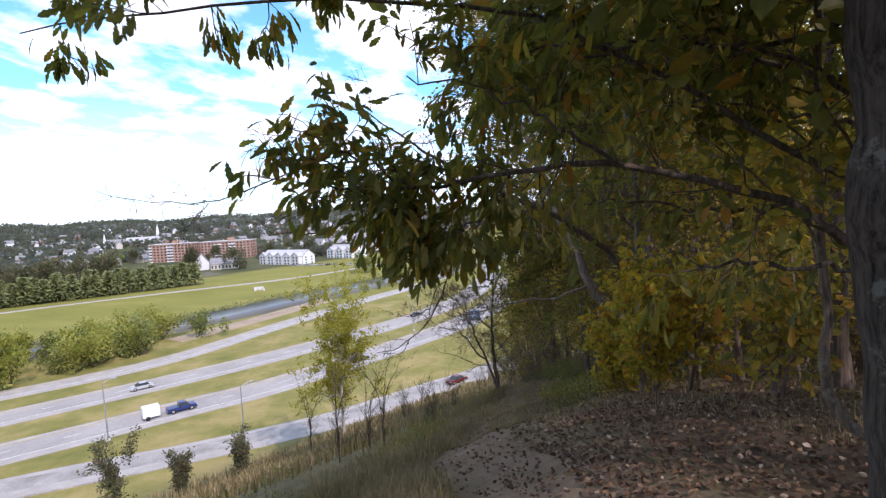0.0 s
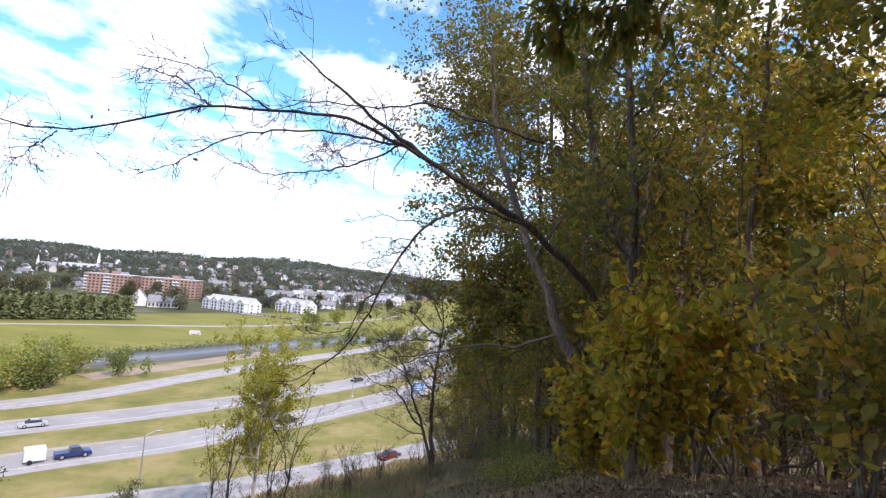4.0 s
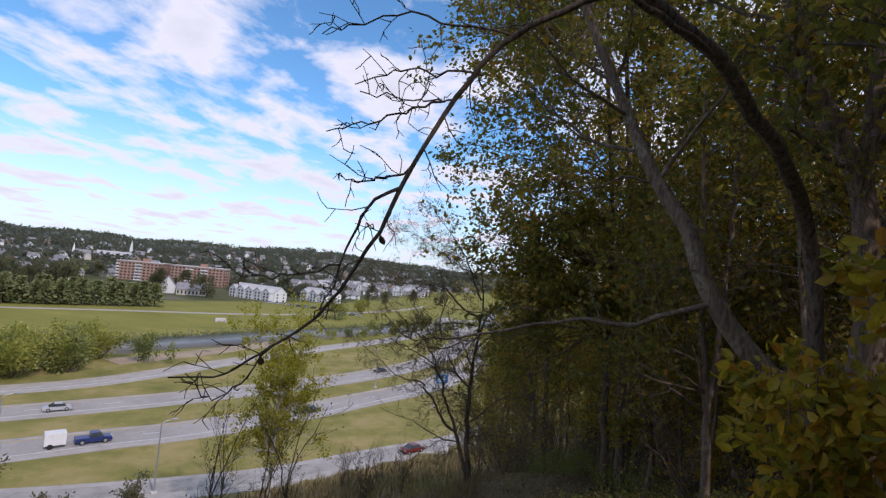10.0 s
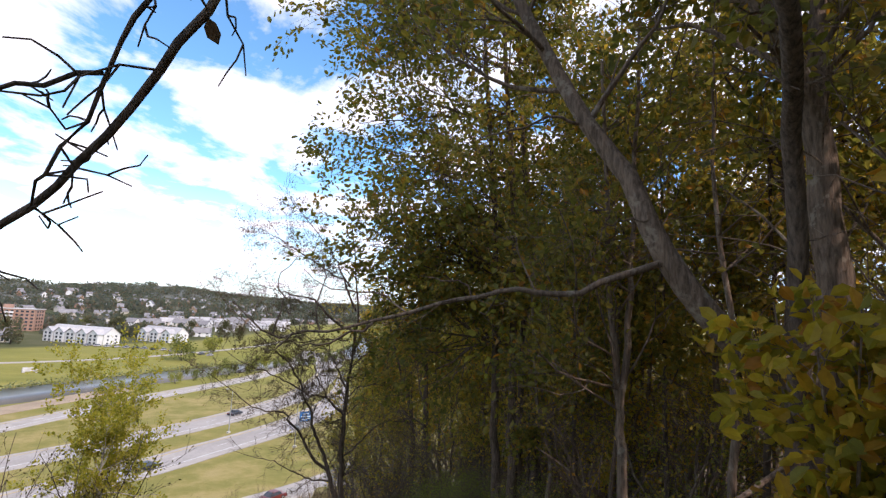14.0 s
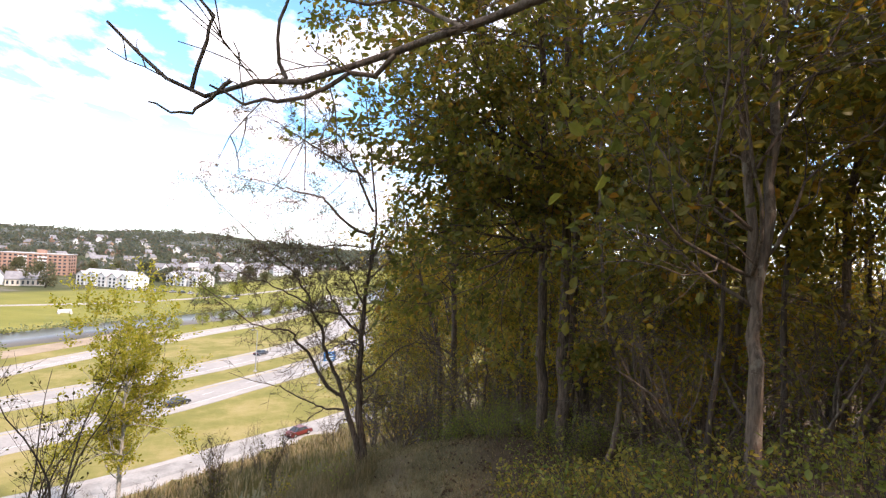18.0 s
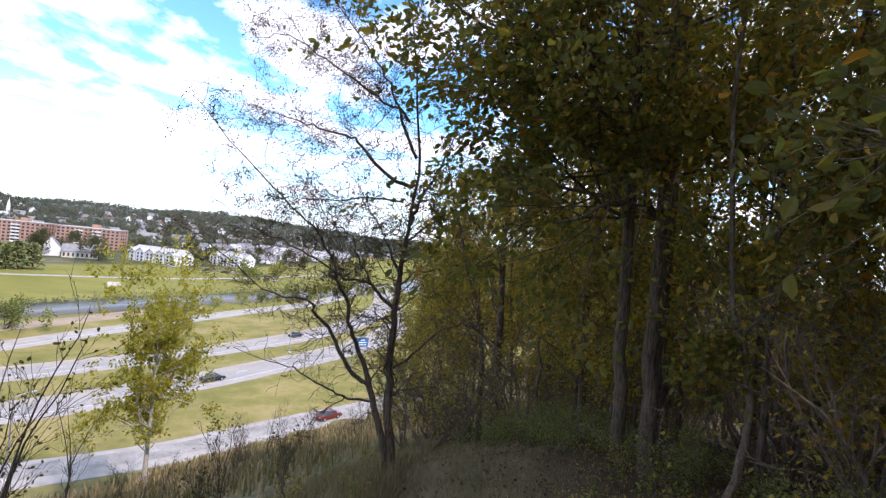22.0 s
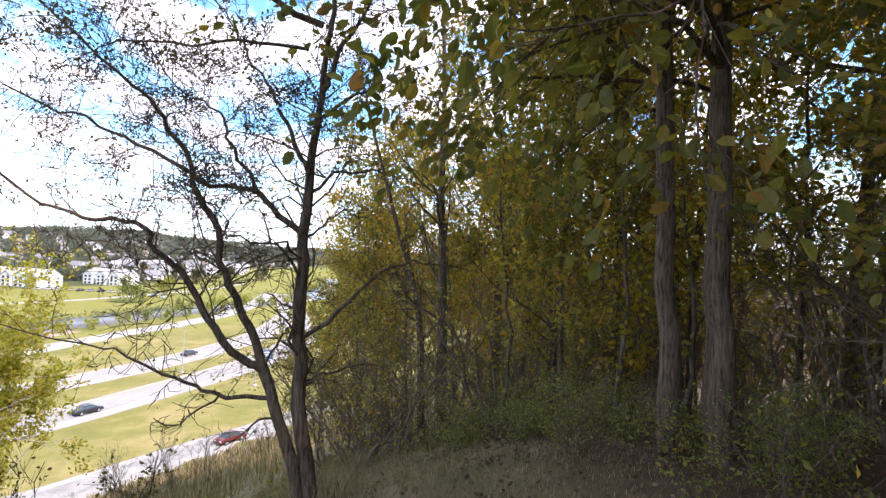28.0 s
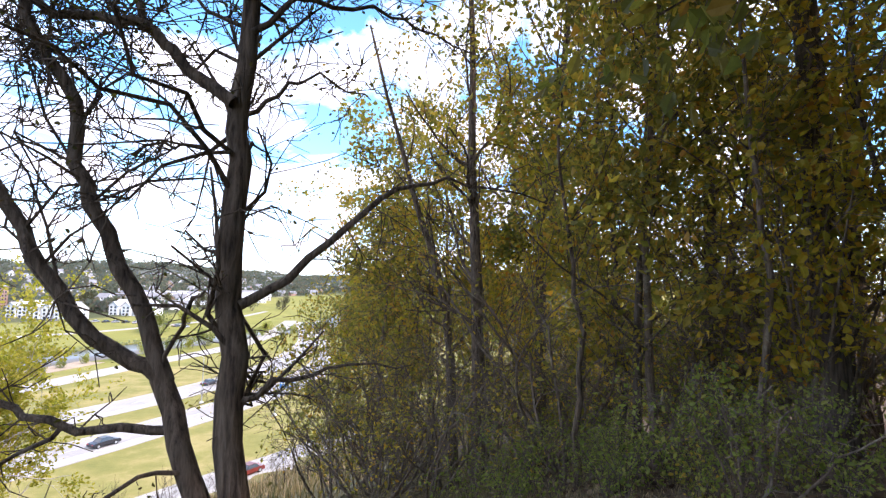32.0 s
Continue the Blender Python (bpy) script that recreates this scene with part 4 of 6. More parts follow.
def clump(seed, height, width, count, size, stems=3, flat=0.0):
    """A broad bush or small tree: stems and leaves in an uneven heap."""
    w = Wood(seed)
    for k in range(stems):
        a = w.rng.uniform(0, 6.28)
        w.add(w.wander((0, 0, -0.2), (0.5 * math.cos(a), 0.5 * math.sin(a), 1), height * 0.8, 4, 0.15), np.linspace(0.04, 0.012, 5) * height / 2.5, 5)
    lobes = [(w.rng.normal(0, width * 0.26), w.rng.normal(0, width * 0.26), height * w.rng.uniform(0.3, 0.8), width * w.rng.uniform(0.16, 0.34)) for _ in range(9)]
    at = []
    for _ in range(count):
        lx, ly, lz_, lr = lobes[int(w.rng.integers(9))]
        d = w.rng.normal(0, 1, 3)
        d = d / np.linalg.norm(d) * lr * w.rng.random() ** 0.4
        at.append((lx + d[0], ly + d[1], max(0.1, lz_ + d[2] * height / width * 1.3)))
    at = np.array(at)
    way = at - np.array([0, 0, height * 0.4]) + w.rng.normal(0, 1.2, at.shape)
    return w, rhomb_cloud(at, way, size, w.rng, 0.75)


bush_protos = []
for s, mat in ((21, M_leaf_bush), (22, M_leaf_bush), (23, M_leaf_bush_green), (24, M_leaf_bush), (25, M_leaf_bush_green)):
    w, lv = clump(s, 9.0, 8.5, 1300, 0.66, 4)
    bush_protos.append(plant("riverside_tree", "low bushy tree turning yellow on the river bank", "tree", pose(0, 0, -300), w, M_bark_dark, lv, mat, group="riverside trees"))
near_bank = smooth_line(((-330, -10), (-235, 20), (-175, 52), (-140, 76), (-118, 96), (-104, 106), (-95, 116), (-88, 128)), 5.0)
n_bush = 0
spots = [(x + rng.uniform(-4, 4) - 4.5 * k, y + rng.uniform(-4, 4) + 5 * k, rng.uniform(0.6, 1.1)) for x, y in near_bank for k in range(4)]
spots += [(-85, 143, 0.9), (-64, 200, 0.35), (-66, 192, 0.3)] + [(-58 + 5.5 * k + rng.uniform(-2, 2), 207 + 9.5 * k + rng.uniform(-2, 2), rng.uniform(0.45, 0.8)) for k in range(14)]
spots += [(x + rng.uniform(-8, 8), y + rng.uniform(-8, 8), rng.uniform(0.8, 1.5)) for x, y in ((-70, 300), (-60, 330), (-330, 420), (-310, 400), (-190, 470), (-170, 440))]
for x, y, s in spots:
    m = pose(x, y, max(land_at(x, y), -34.0) - 0.1, 0, 0, rng.uniform(0, 360)) @ Matrix.Scale(s, 4)
    if n_bush < 5:
        bush_protos[n_bush].matrix_basis = m
    else:
        copy_thing(bush_protos[n_bush % 5], pose(0, 0, 0)).matrix_basis = m
    n_bush += 1

# broad trees behind the pine row and between the town's first houses
broad = []
for s in (26, 27, 28, 29):
    w, lv = clump(s, 15.0, 11.0, 1500, 1.0, 3)
    broad.append(plant("valley_tree", "broad dark green tree with russet patches behind the levee", "tree", pose(0, 0, -300), w, M_bark_dark, lv, M_leaf_broad, group="valley trees"))
rng = np.random.default_rng(13)
spots = [(x - 14 - 11 * k + rng.uniform(-5, 5), y + 16 + 12 * k + rng.uniform(-5, 5), rng.uniform(0.75, 1.25)) for x, y in row[:-6:2] for k in range(3)]
spots += [(x + rng.uniform(-12, 12), y + rng.uniform(-12, 12), rng.uniform(0.6, 1.0)) for x, y in ((-330, 400), (-310, 430), (-190, 326), (-165, 335), (-243, 415), (-222, 418), (-300, 400), (-205, 405), (-180, 420), (-175, 450), (-150, 440), (-130, 430), (-70, 420), (-50, 440), (-225, 372), (-215, 350), (-90, 470), (-120, 500), (-30, 480))]
for i, (x, y, s) in enumerate(spots):
    m = pose(x, y, land_at(x, y) - 0.1, 0, 0, rng.uniform(0, 360)) @ Matrix.Scale(s, 4)
    if i < 4:
        broad[i].matrix_basis = m
    else:
        copy_thing(broad[i % 4], pose(0, 0, 0)).matrix_basis = m

# the far woods: clumps of foliage over the town's hills, distance haze in their leaf colour
rng = np.random.default_rng(31)
at = []
for _ in range(24000):
    a = rng.uniform(-1.35, 0.55)
    r = rng.uniform(430, 2300) if rng.random() < 0.7 else rng.uniform(430, 1200)
    x, y = r * math.sin(a), r * math.cos(a)
    at.append((x, y, r))
at = np.array(at)
dist = distance_to(RIVER, at[:, 0], at[:, 1])
patch = np.sin(at[:, 0] / 47 + 1) * np.sin(at[:, 1] / 39) + 0.5 * np.sin(at[:, 0] / 19) * np.sin(at[:, 1] / 23)
clear = ((at[:, 0] > -195) & (at[:, 0] < -35) & (at[:, 1] > 470) & (at[:, 1] < 650)) | ((at[:, 0] > -185) & (at[:, 0] < -70) & (at[:, 1] > 300) & (at[:, 1] < 400)) | ((at[:, 0] > -300) & (at[:, 0] < -195) & (at[:, 1] > 330) & (at[:, 1] < 455))
at = at[(dist > 135) & (patch + (at[:, 2] - 760) / 350 > -0.75) & ~clear]
tz = land(at[:, 0], at[:, 1])
k = 10
pos = np.repeat(np.column_stack([at[:, 0], at[:, 1], tz]), k, 0)
big = np.repeat(3.2 + 2.8 * rng.random(len(at)), k)[:, None]
u = rng.normal(0, 1, pos.shape)
u /= np.linalg.norm(u, axis=1)[:, None]
pos += u * big * (0.5, 0.5, 0.62) + np.column_stack([0 * big, 0 * big, big * 0.75])
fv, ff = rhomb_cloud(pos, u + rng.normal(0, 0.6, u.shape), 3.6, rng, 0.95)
thing("far_woods", "autumn woods covering the hills round the town", "woods", data=mesh_from("far_woods", fv, ff, M_leaf_far_hazed), kind="stuff")


# weeds along the far water's edge
rng = np.random.default_rng(37)
edge_line = offset_line(river_line, 13)
if distance_to(levee, edge_line[:, 0], edge_line[:, 1]).mean() > distance_to(levee, river_line[:, 0], river_line[:, 1]).mean():
    edge_line = offset_line(river_line, -13)
pick = rng.integers(0, len(edge_line), 9000)
at = edge_line[pick] + rng.normal(0, 1.0, (9000, 2)) + (np.roll(edge_line, -1, 0) - edge_line)[np.minimum(pick, len(edge_line) - 2)] * rng.random((9000, 1))
at = np.column_stack([at, np.maximum(land(at[:, 0], at[:, 1]), -33.0) + 1.3 * rng.random(9000) ** 1.5])
thing("bank_weeds", "low dark green weeds along the river's edge", "weeds", data=mesh_from("bank_weeds", *rhomb_cloud(at, rng.normal(0, 1, at.shape) + (0, 0, 0.3), 0.9, rng), M_leaf_conifer), kind="stuff")


# ---- the near trees ----
def bent(points, n=14, seed=0, wobble=0.012):
    """A smooth line through a few corners in space, slightly uneven."""
    c = np.array(points, float)
    c = np.vstack([2 * c[0] - c[1], c, 2 * c[-1] - c[-2]])
    seg = len(c) - 3
    out = []
    for t in np.linspace(0, seg - 1e-6, n):
        i, s = int(t) + 1, t - int(t)
        a, b, d, e = c[i - 1], c[i], c[i + 1], c[i + 2]
        out.append(0.5 * (2 * b + (d - a) * s + (2 * a - 5 * b + 4 * d - e) * s**2 + (3 * b - a - 3 * d + e) * s**3))
    out = np.array(out)
    out[1:] += np.random.default_rng(seed).normal(0, wobble, out[1:].shape)
    return out


def side_twigs(w, line, radii, count, length, level=1, start=0.15, leaf=True, lift=0.05, spread=1.0, twigs=3, thick=0.55, bend=0.2):
    n = len(line)
    for k in range(count):
        s = start + (1 - start) * (k + w.rng.random()) / count
        i = min(n - 2, int(s * (n - 1)))
        d = line[i + 1] - line[i]
        d = d / (np.linalg.norm(d) + 1e-9)
        side = np.cross(d, w.rng.normal(0, 1, 3))
        side /= np.linalg.norm(side) + 1e-9
        w.limb(line[i], d * 0.7 + side * spread + (0, 0, lift), length * (0.5 + w.rng.random()), max(0.004, radii[i] * thick), level, bend, lift, 5, twigs, leaf)


# twin-stemmed tree at the bend of the trail
w = Wood(101, 0.0042)
TWIN = (2.35, 21.1)
tz = -6.72


def twin_limb(points, r0, r1, count, length, n=14, level=2):
    line = bent([(TWIN[0] + x, TWIN[1] + y, tz + z) for x, y, z in points], n, int(w.rng.integers(1e6)), 0.016)
    radii = np.linspace(r0, r1, n)
    w.add(line, radii, 9)
    side_twigs(w, line, radii, int(count * 1.15), length * 1.1, level, 0.2, True, 0.02, 1.1, 4, 0.26, 0.5)
    return line


twin_limb([(0.12, 0, -0.4), (0.08, 0.02, 0.11), (-0.03, 0.03, 0.95), (-0.09, 0.05, 1.63), (-0.12, 0.07, 2.41), (-0.09, 0.08, 2.96), (-0.10, 0.10, 3.50), (-0.04, 0.12, 3.96), (0.0, 0.13, 4.43), (0.08, 0.2, 5.5), (-0.1, 0.3, 6.9), (-0.3, 0.35, 8.3)], 0.092, 0.012, 34, 0.9, 32)
twin_limb([(0.06, -0.03, -0.4), (-0.04, 0.0, 0.13), (-0.14, 0.05, 0.55), (-0.28, 0.10, 0.93), (-0.43, 0.15, 1.39)], 0.074, 0.056, 1, 0.4, 12, 1)
twin_limb([(-0.42, 0.15, 1.36), (-0.68, 0.14, 1.53), (-0.94, 0.14, 1.83), (-1.13, 0.13, 2.15), (-1.27, 0.12, 2.40), (-1.53, 0.12, 2.61), (-1.60, 0.11, 2.83), (-1.94, 0.11, 2.90), (-2.28, 0.10, 2.93), (-2.65, 0.1, 3.08), (-3.3, 0.1, 3.6), (-4.3, 0.1, 4.2)], 0.046, 0.006, 34, 0.75, 34)
twin_limb([(-0.42, 0.15, 1.36), (-0.62, 0.17, 1.84), (-0.78, 0.20, 2.17), (-0.91, 0.22, 2.50), (-1.04, 0.25, 2.97), (-1.23, 0.27, 3.28), (-1.32, 0.30, 3.61), (-1.54, 0.32, 3.91), (-1.73, 0.35, 4.17), (-2.05, 0.35, 4.45), (-2.65, 0.35, 4.92), (-3.4, 0.31, 5.64), (-4.15, 0.44, 6.36)], 0.048, 0.005, 46, 0.8, 36)
twin_limb([(-0.14, 0.0, 2.87), (-0.40, 0.05, 3.06), (-0.59, 0.10, 3.25), (-0.82, 0.15, 3.29), (-1.18, 0.20, 3.36), (-1.66, 0.25, 3.63), (-2.05, 0.30, 3.80), (-2.45, 0.35, 3.95), (-2.92, 0.40, 4.11), (-3.7, 0.4, 4.6)], 0.036, 0.005, 32, 0.7, 30)
twin_limb([(-0.57, 0.10, 3.24), (-0.70, 0.15, 3.47), (-0.85, 0.20, 3.65), (-0.97, 0.25, 3.94), (-1.03, 0.30, 4.12), (-1.27, 0.35, 4.21), (-1.50, 0.40, 4.38), (-1.9, 0.4, 4.9)], 0.024, 0.005, 20, 0.6, 20)
twin_limb([(-0.10, 0.05, 3.50), (-0.26, -0.03, 3.78), (-0.37, -0.05, 4.04), (-0.47, -0.08, 4.24), (-0.66, -0.10, 4.50), (-1.0, 0.0, 5.1)], 0.03, 0.006, 18, 0.6, 18)
twin_limb([(-0.17, 0.00, 4.81), (-0.83, 0.08, 4.82), (-1.41, 0.15, 4.72), (-2.01, 0.23, 4.68), (-2.34, 0.30, 4.54)], 0.02, 0.005, 16, 0.55, 16)
twin_limb([(-0.36, 0.12, 1.12), (-0.63, 0.10, 1.14), (-0.89, 0.10, 1.18), (-1.11, 0.10, 1.27), (-1.32, 0.10, 1.38), (-1.64, 0.10, 1.52), (-1.84, 0.10, 1.64), (-2.21, 0.10, 1.71), (-2.9, 0.1, 1.92)], 0.026, 0.005, 14, 0.45, 20, 1)
twin_limb([(-0.86, 0.10, 1.17), (-1.05, 0.05, 1.03), (-1.29, 0.0, 0.9), (-1.41, 0.0, 1.0)], 0.013, 0.004, 6, 0.3, 10, 1)
twin_limb([(-0.27, 0.09, 0.92), (-0.42, 0.0, 0.95), (-0.56, -0.23, 0.93), (-0.65, -0.26, 0.83), (-0.80, -0.30, 0.76)], 0.014, 0.004, 5, 0.3, 10, 1)
twin_limb([(-0.44, 0.15, 1.43), (-0.36, 0.08, 1.66), (-0.22, -0.08, 1.83), (-0.10, -0.05, 1.86)], 0.013, 0.008, 2, 0.2, 10, 1)
twin_limb([(-0.14, 0.0, 2.60), (-0.36, 0.00, 2.60), (-0.54, 0.00, 2.60), (-0.65, 0.00, 2.50)], 0.012, 0.004, 6, 0.3, 10, 1)
twin_limb([(-0.04, 0.00, 5.09), (-0.55, 0.05, 5.30), (-0.99, 0.10, 5.72), (-1.28, 0.15, 5.90), (-1.83, 0.20, 5.99), (-2.39, 0.25, 6.14), (-3.03, 0.30, 6.28)], 0.038, 0.005, 30, 0.8, 24)
twin_limb([(-0.04, 0.1, 3.93), (0.09, 0.11, 4.21), (0.33, 0.17, 4.42), (0.65, 0.24, 4.58), (1.00, 0.30, 4.60)], 0.026, 0.005, 12, 0.55, 14)
twin_limb([(0.0, 0.13, 4.43), (0.15, 0.2, 4.9), (0.5, 0.3, 5.6), (0.8, 0.4, 6.6)], 0.036, 0.007, 16, 0.7, 16)
twin_limb([(-0.20, 0.00, 6.27), (-0.35, 0.04, 6.46), (-0.76, 0.09, 6.62), (-1.26, 0.13, 6.92), (-1.70, 0.17, 7.16), (-2.14, 0.21, 7.41), (-2.59, 0.26, 7.62), (-3.02, 0.30, 7.50)], 0.03, 0.005, 30, 0.75, 24)
twin_limb([(0.00, 0.00, 5.62), (-0.25, 0.05, 6.14), (-0.46, 0.10, 6.60), (-0.75, 0.15, 7.13), (-1.15, 0.20, 7.66), (-1.63, 0.25, 8.20), (-2.05, 0.30, 8.70)], 0.032, 0.005, 28, 0.75, 24)
twin_limb([(-0.06, 0.04, 1.78), (0.25, 0.08, 1.99), (0.49, 0.17, 2.25), (0.75, 0.25, 2.48), (1.04, 0.33, 2.59), (1.42, 0.42, 2.61), (1.95, 0.50, 2.56)], 0.028, 0.005, 12, 0.45, 16, 1)
twin_limb([(-0.09, 0.08, 3.30), (0.14, 0.08, 3.51), (0.39, 0.16, 3.60), (0.72, 0.24, 3.66), (0.96, 0.32, 3.58), (1.34, 0.40, 3.56)], 0.02, 0.005, 12, 0.45, 14, 1)
twin_limb([(-0.09, 0.07, 2.83), (0.12, 0.10, 3.01), (0.33, 0.20, 3.13), (0.66, 0.30, 3.07)], 0.015, 0.004, 8, 0.4, 12, 1)
twin_limb([(-0.06, 0.02, 1.28), (0.22, 0.1, 1.38), (0.55, 0.2, 1.42), (0.95, 0.3, 1.38)], 0.018, 0.004, 6, 0.35, 10, 1)
tips, ways = w.tips, w.ways
high = [i for i, p in enumerate(tips) if p[2] > tz + 4.4]
rest = [i for i, p in enumerate(tips) if p[2] <= tz + 4.4 and w.rng.random() < (0.4 if p[2] > tz + 3.0 else 0.06)]
w.tips, w.ways = [tips[i] for i in high], [ways[i] for i in high]
lv, lf = w.leaves(2, 0.036, 0.05, 0.3, 0.62)
w.tips, w.ways = [tips[i] for i in rest], [ways[i] for i in rest]
lv2, lf2 = w.leaves(2, 0.03, 0.05, 0.3, 0.2)
lv = (np.concatenate([lv, lv2]), np.concatenate([lf, lf2 + len(lv)]))
plant("twin_stemmed_tree", "twin-stemmed dark tree with nearly bare twigs beside the trail", "tree", None, w, M_bark_twin, lv, M_leaf_sparse)

# oak clump: three stems from one root, with a broad crown that reaches over the trail
w = Wood(202)
for bx, by, lean, r in ((6.40, 20.4, (-0.05, 0.03), 0.145), (6.7, 19.98, (-0.04, 0.015), 0.165), (7.05, 20.45, (-0.01, 0.03), 0.12)):
    z0 = land_at(bx, by)
    line = bent([(bx + 0.1, by, z0 - 0.3), (bx - 0.05, by, z0 + 0.5), (bx + lean[0] * 3, by + lean[1] * 3, z0 + 3), (bx + lean[0] * 7 + 0.12, by + lean[1] * 7, z0 + 7), (bx + lean[0] * 12 - 0.2, by + lean[1] * 10, z0 + 13.5), (bx + lean[0] * 14 - 0.3, by + lean[1] * 12, z0 + 16.5)], 22, 7, 0.03)
    radii = np.linspace(r, 0.035, 22)
    radii[:3] = r * 1.7, r * 1.25, r * 1.08
    w.add(line, radii, 12)
    for k in range(30):
        u = (k + w.rng.random()) / 30
        i = int((0.50 + 0.48 * u) * 21)
        out = k % 3 != 2
        a = w.rng.normal(math.pi * (1.02 + 0.12 * (k % 3)), 0.35 + 0.4 * u) if out else w.rng.uniform(-1.0, 2.2)
        reach = (3.2 + 1.4 * min(1, 1.8 * u) - 1.6 * max(0, u - 0.6) if out else 2.8 * (1.1 - 0.4 * u)) * w.rng.uniform(0.8, 1.1)
        w.limb(line[i], (math.cos(a), math.sin(a), 0.22), reach, radii[i] * 0.42, 2, 0.13, 0.006, 6, 6, True, 0.8)
w.bunch(-0.95)
lv = w.leaves(5, 0.14, 0.11, 0.35, 0.05)
plant("oak", "clump of three grey oak stems with a broad dark green crown", "tree", None, w, M_bark_twin, lv, M_leaf_oak)

# forked grey oak further up the trail, and a crooked sapling between
w = Wood(203)
z0 = land_at(6.35, 14.4)
for pts, r in (([(6.4, 14.4, z0 - 0.3), (6.35, 14.4, z0 + 1.2), (6.3, 14.4, z0 + 2.2), (6.1, 14.4, z0 + 4.0), (5.9, 14.4, z0 + 8.0)], 0.095), ([(6.3, 14.4, z0 + 2.1), (6.45, 14.4, z0 + 3.2), (6.6, 14.5, z0 + 5.5), (6.7, 14.5, z0 + 9.0)], 0.07)):
    line = bent(pts, 14, 9, 0.02)
    radii = np.linspace(r, 0.03, 14)
    w.add(line, radii, 9)
    side_twigs(w, line, radii, 16, 2.3, 2, 0.5, True, 0.04, 1.1, 5, 0.4)
plant("oak", "forked grey oak with green leaves high up", "tree", None, w, M_bark_grey, w.leaves(2, 0.12, 0.16, 0.35), M_leaf_oak)
w = Wood(204)
z0 = land_at(6.5, 17.7)
line = bent([(6.4, 17.7, z0 - 0.2), (6.45, 17.7, z0 + 0.4), (6.66, 17.7, z0 + 1.1), (6.6, 17.7, z0 + 2.0), (6.35, 17.8, z0 + 3.0), (6.2, 17.9, z0 + 5.5), (6.4, 18.0, z0 + 8.0)], 18, 5, 0.015)
radii = np.linspace(0.06, 0.02, 18)
w.add(line, radii, 8)
side_twigs(w, line, radii, 14, 1.6, 2, 0.5, True, 0.06, 1.0, 4, 0.4)
plant("sapling", "crooked grey sapling with a bowed stem under the oaks", "tree", None, w, M_bark_grey, w.leaves(4, 0.11, 0.14, 0.35), M_leaf_oak, group="saplings")


def wood_tree(seed, height, radius, first, mat_leaf, mat_bark, crown=2.4, limbs=15, per=6, size=0.19, lean=0.06):
    """A forest tree: bare lower stem, limbs from `first` upward, leafy above."""
    w = Wood(seed)
    top = (w.rng.normal(0, lean) * height, w.rng.normal(0, lean) * height, height)
    line = bent([(0, 0, -0.3), (top[0] * 0.2 + w.rng.normal(0, 0.1), top[1] * 0.2, height * 0.33), (top[0] * 0.6, top[1] * 0.6 + w.rng.normal(0, 0.15), height * 0.66), top], 14, seed, 0.03)
    radii = np.linspace(radius, radius * 0.15, 14)
    radii[0] *= 1.4
    w.add(line, radii, 8)
    side_twigs(w, line, radii, limbs, crown, 2, first, True, 0.09, 1.1, 4, 0.38)
    w.bunch(-0.75)
    lv = w.tips and rhomb_cloud(*(lambda t, d: (t + w.rng.normal(0, 0.17, t.shape), d + w.rng.normal(0, 0.8, t.shape) - (0, 0, 0.35)))(np.repeat(np.array(w.tips), per, 0), np.repeat(np.array(w.ways), per, 0)), size, w.rng)
    return w, lv


forest = []
for s, (h, r, first, ml, mb, cr) in enumerate(((13, 0.13, 0.28, M_leaf_mixed, M_bark_grey, 2.8), (15, 0.16, 0.30, M_leaf_oak, M_bark_dark, 3.0), (11, 0.08, 0.25, M_leaf_mixed, M_bark_grey, 2.3), (9, 0.06, 0.34, M_leaf_mixed, M_bark_dark, 2.0), (14, 0.14, 0.26, M_leaf_oak, M_bark_dark, 2.9), (8, 0.05, 0.34, M_leaf_mixed, M_bark_grey, 1.6))):
    w, lv = wood_tree(300 + s, h, r, first, ml, mb, cr, 16 if h > 8 else 12, 6, 0.165)
    word = "dark green leafy" if ml is M_leaf_oak else "yellow-leaved" if ml is M_leaf_yellow else "green and yellow leaved"
    forest.append(plant("forest_tree", f"{word} forest tree with a {'grey' if mb is M_bark_grey else 'dark'} slender trunk", "tree", pose(0, 0, -300), w, mb, lv, ml, group="forest trees"))
rng = np.random.default_rng(77)
# the tree at (9.2, -1.2) is an unseen addition that shades the first ground
spots = [(7.9, 27.5, 0), (8.6, 22.8, 1), (9.5, 18.5, 0), (8.4, 16.0, 4), (7.6, 12.5, 1), (8.3, 8.6, 0), (7.0, 5.4, 4), (9.0, 2.0, 1), (9.4, 25.6, 4), (8.6, 30.5, 1), (6.4, 3.4, 3), (7.4, -1.5, 0), (6.9, 8.0, 2), (10.9, 14.0, 2), (8.0, 19.0, 3), (7.4, 24.4, 2), (9.2, -1.2, 0), (9.6, 21.4, 3), (9.4, 14.8, 3), (10.2, 16.6, 2), (4.9, 34.0, 2), (6.4, 36.5, 2), (7.4, 33.2, 5), (5.6, 39.5, 2), (8.2, 38.0, 0), (9.6, 35.0, 2), (7.0, 42.5, 3), (9.2, 31.8, 5), (10.6, 39.0, 4), (4.4, 44.0, 3), (12.0, 33.0, 1), (11.0, 27.0, 2), (6.5, 20.2, 9), (6.5, 17.7, 9), (6.4, 14.4, 9)]
for _ in range(700):
    x, y = rng.uniform(7.4, 27), rng.uniform(-14, 64)
    x = x + max(0.0, (y - 32) * 0.3)
    if any((x - a) ** 2 + (y - b) ** 2 < 2.2**2 for a, b, _ in spots):
        continue
    spots.append((x, y, int(rng.integers(6))))
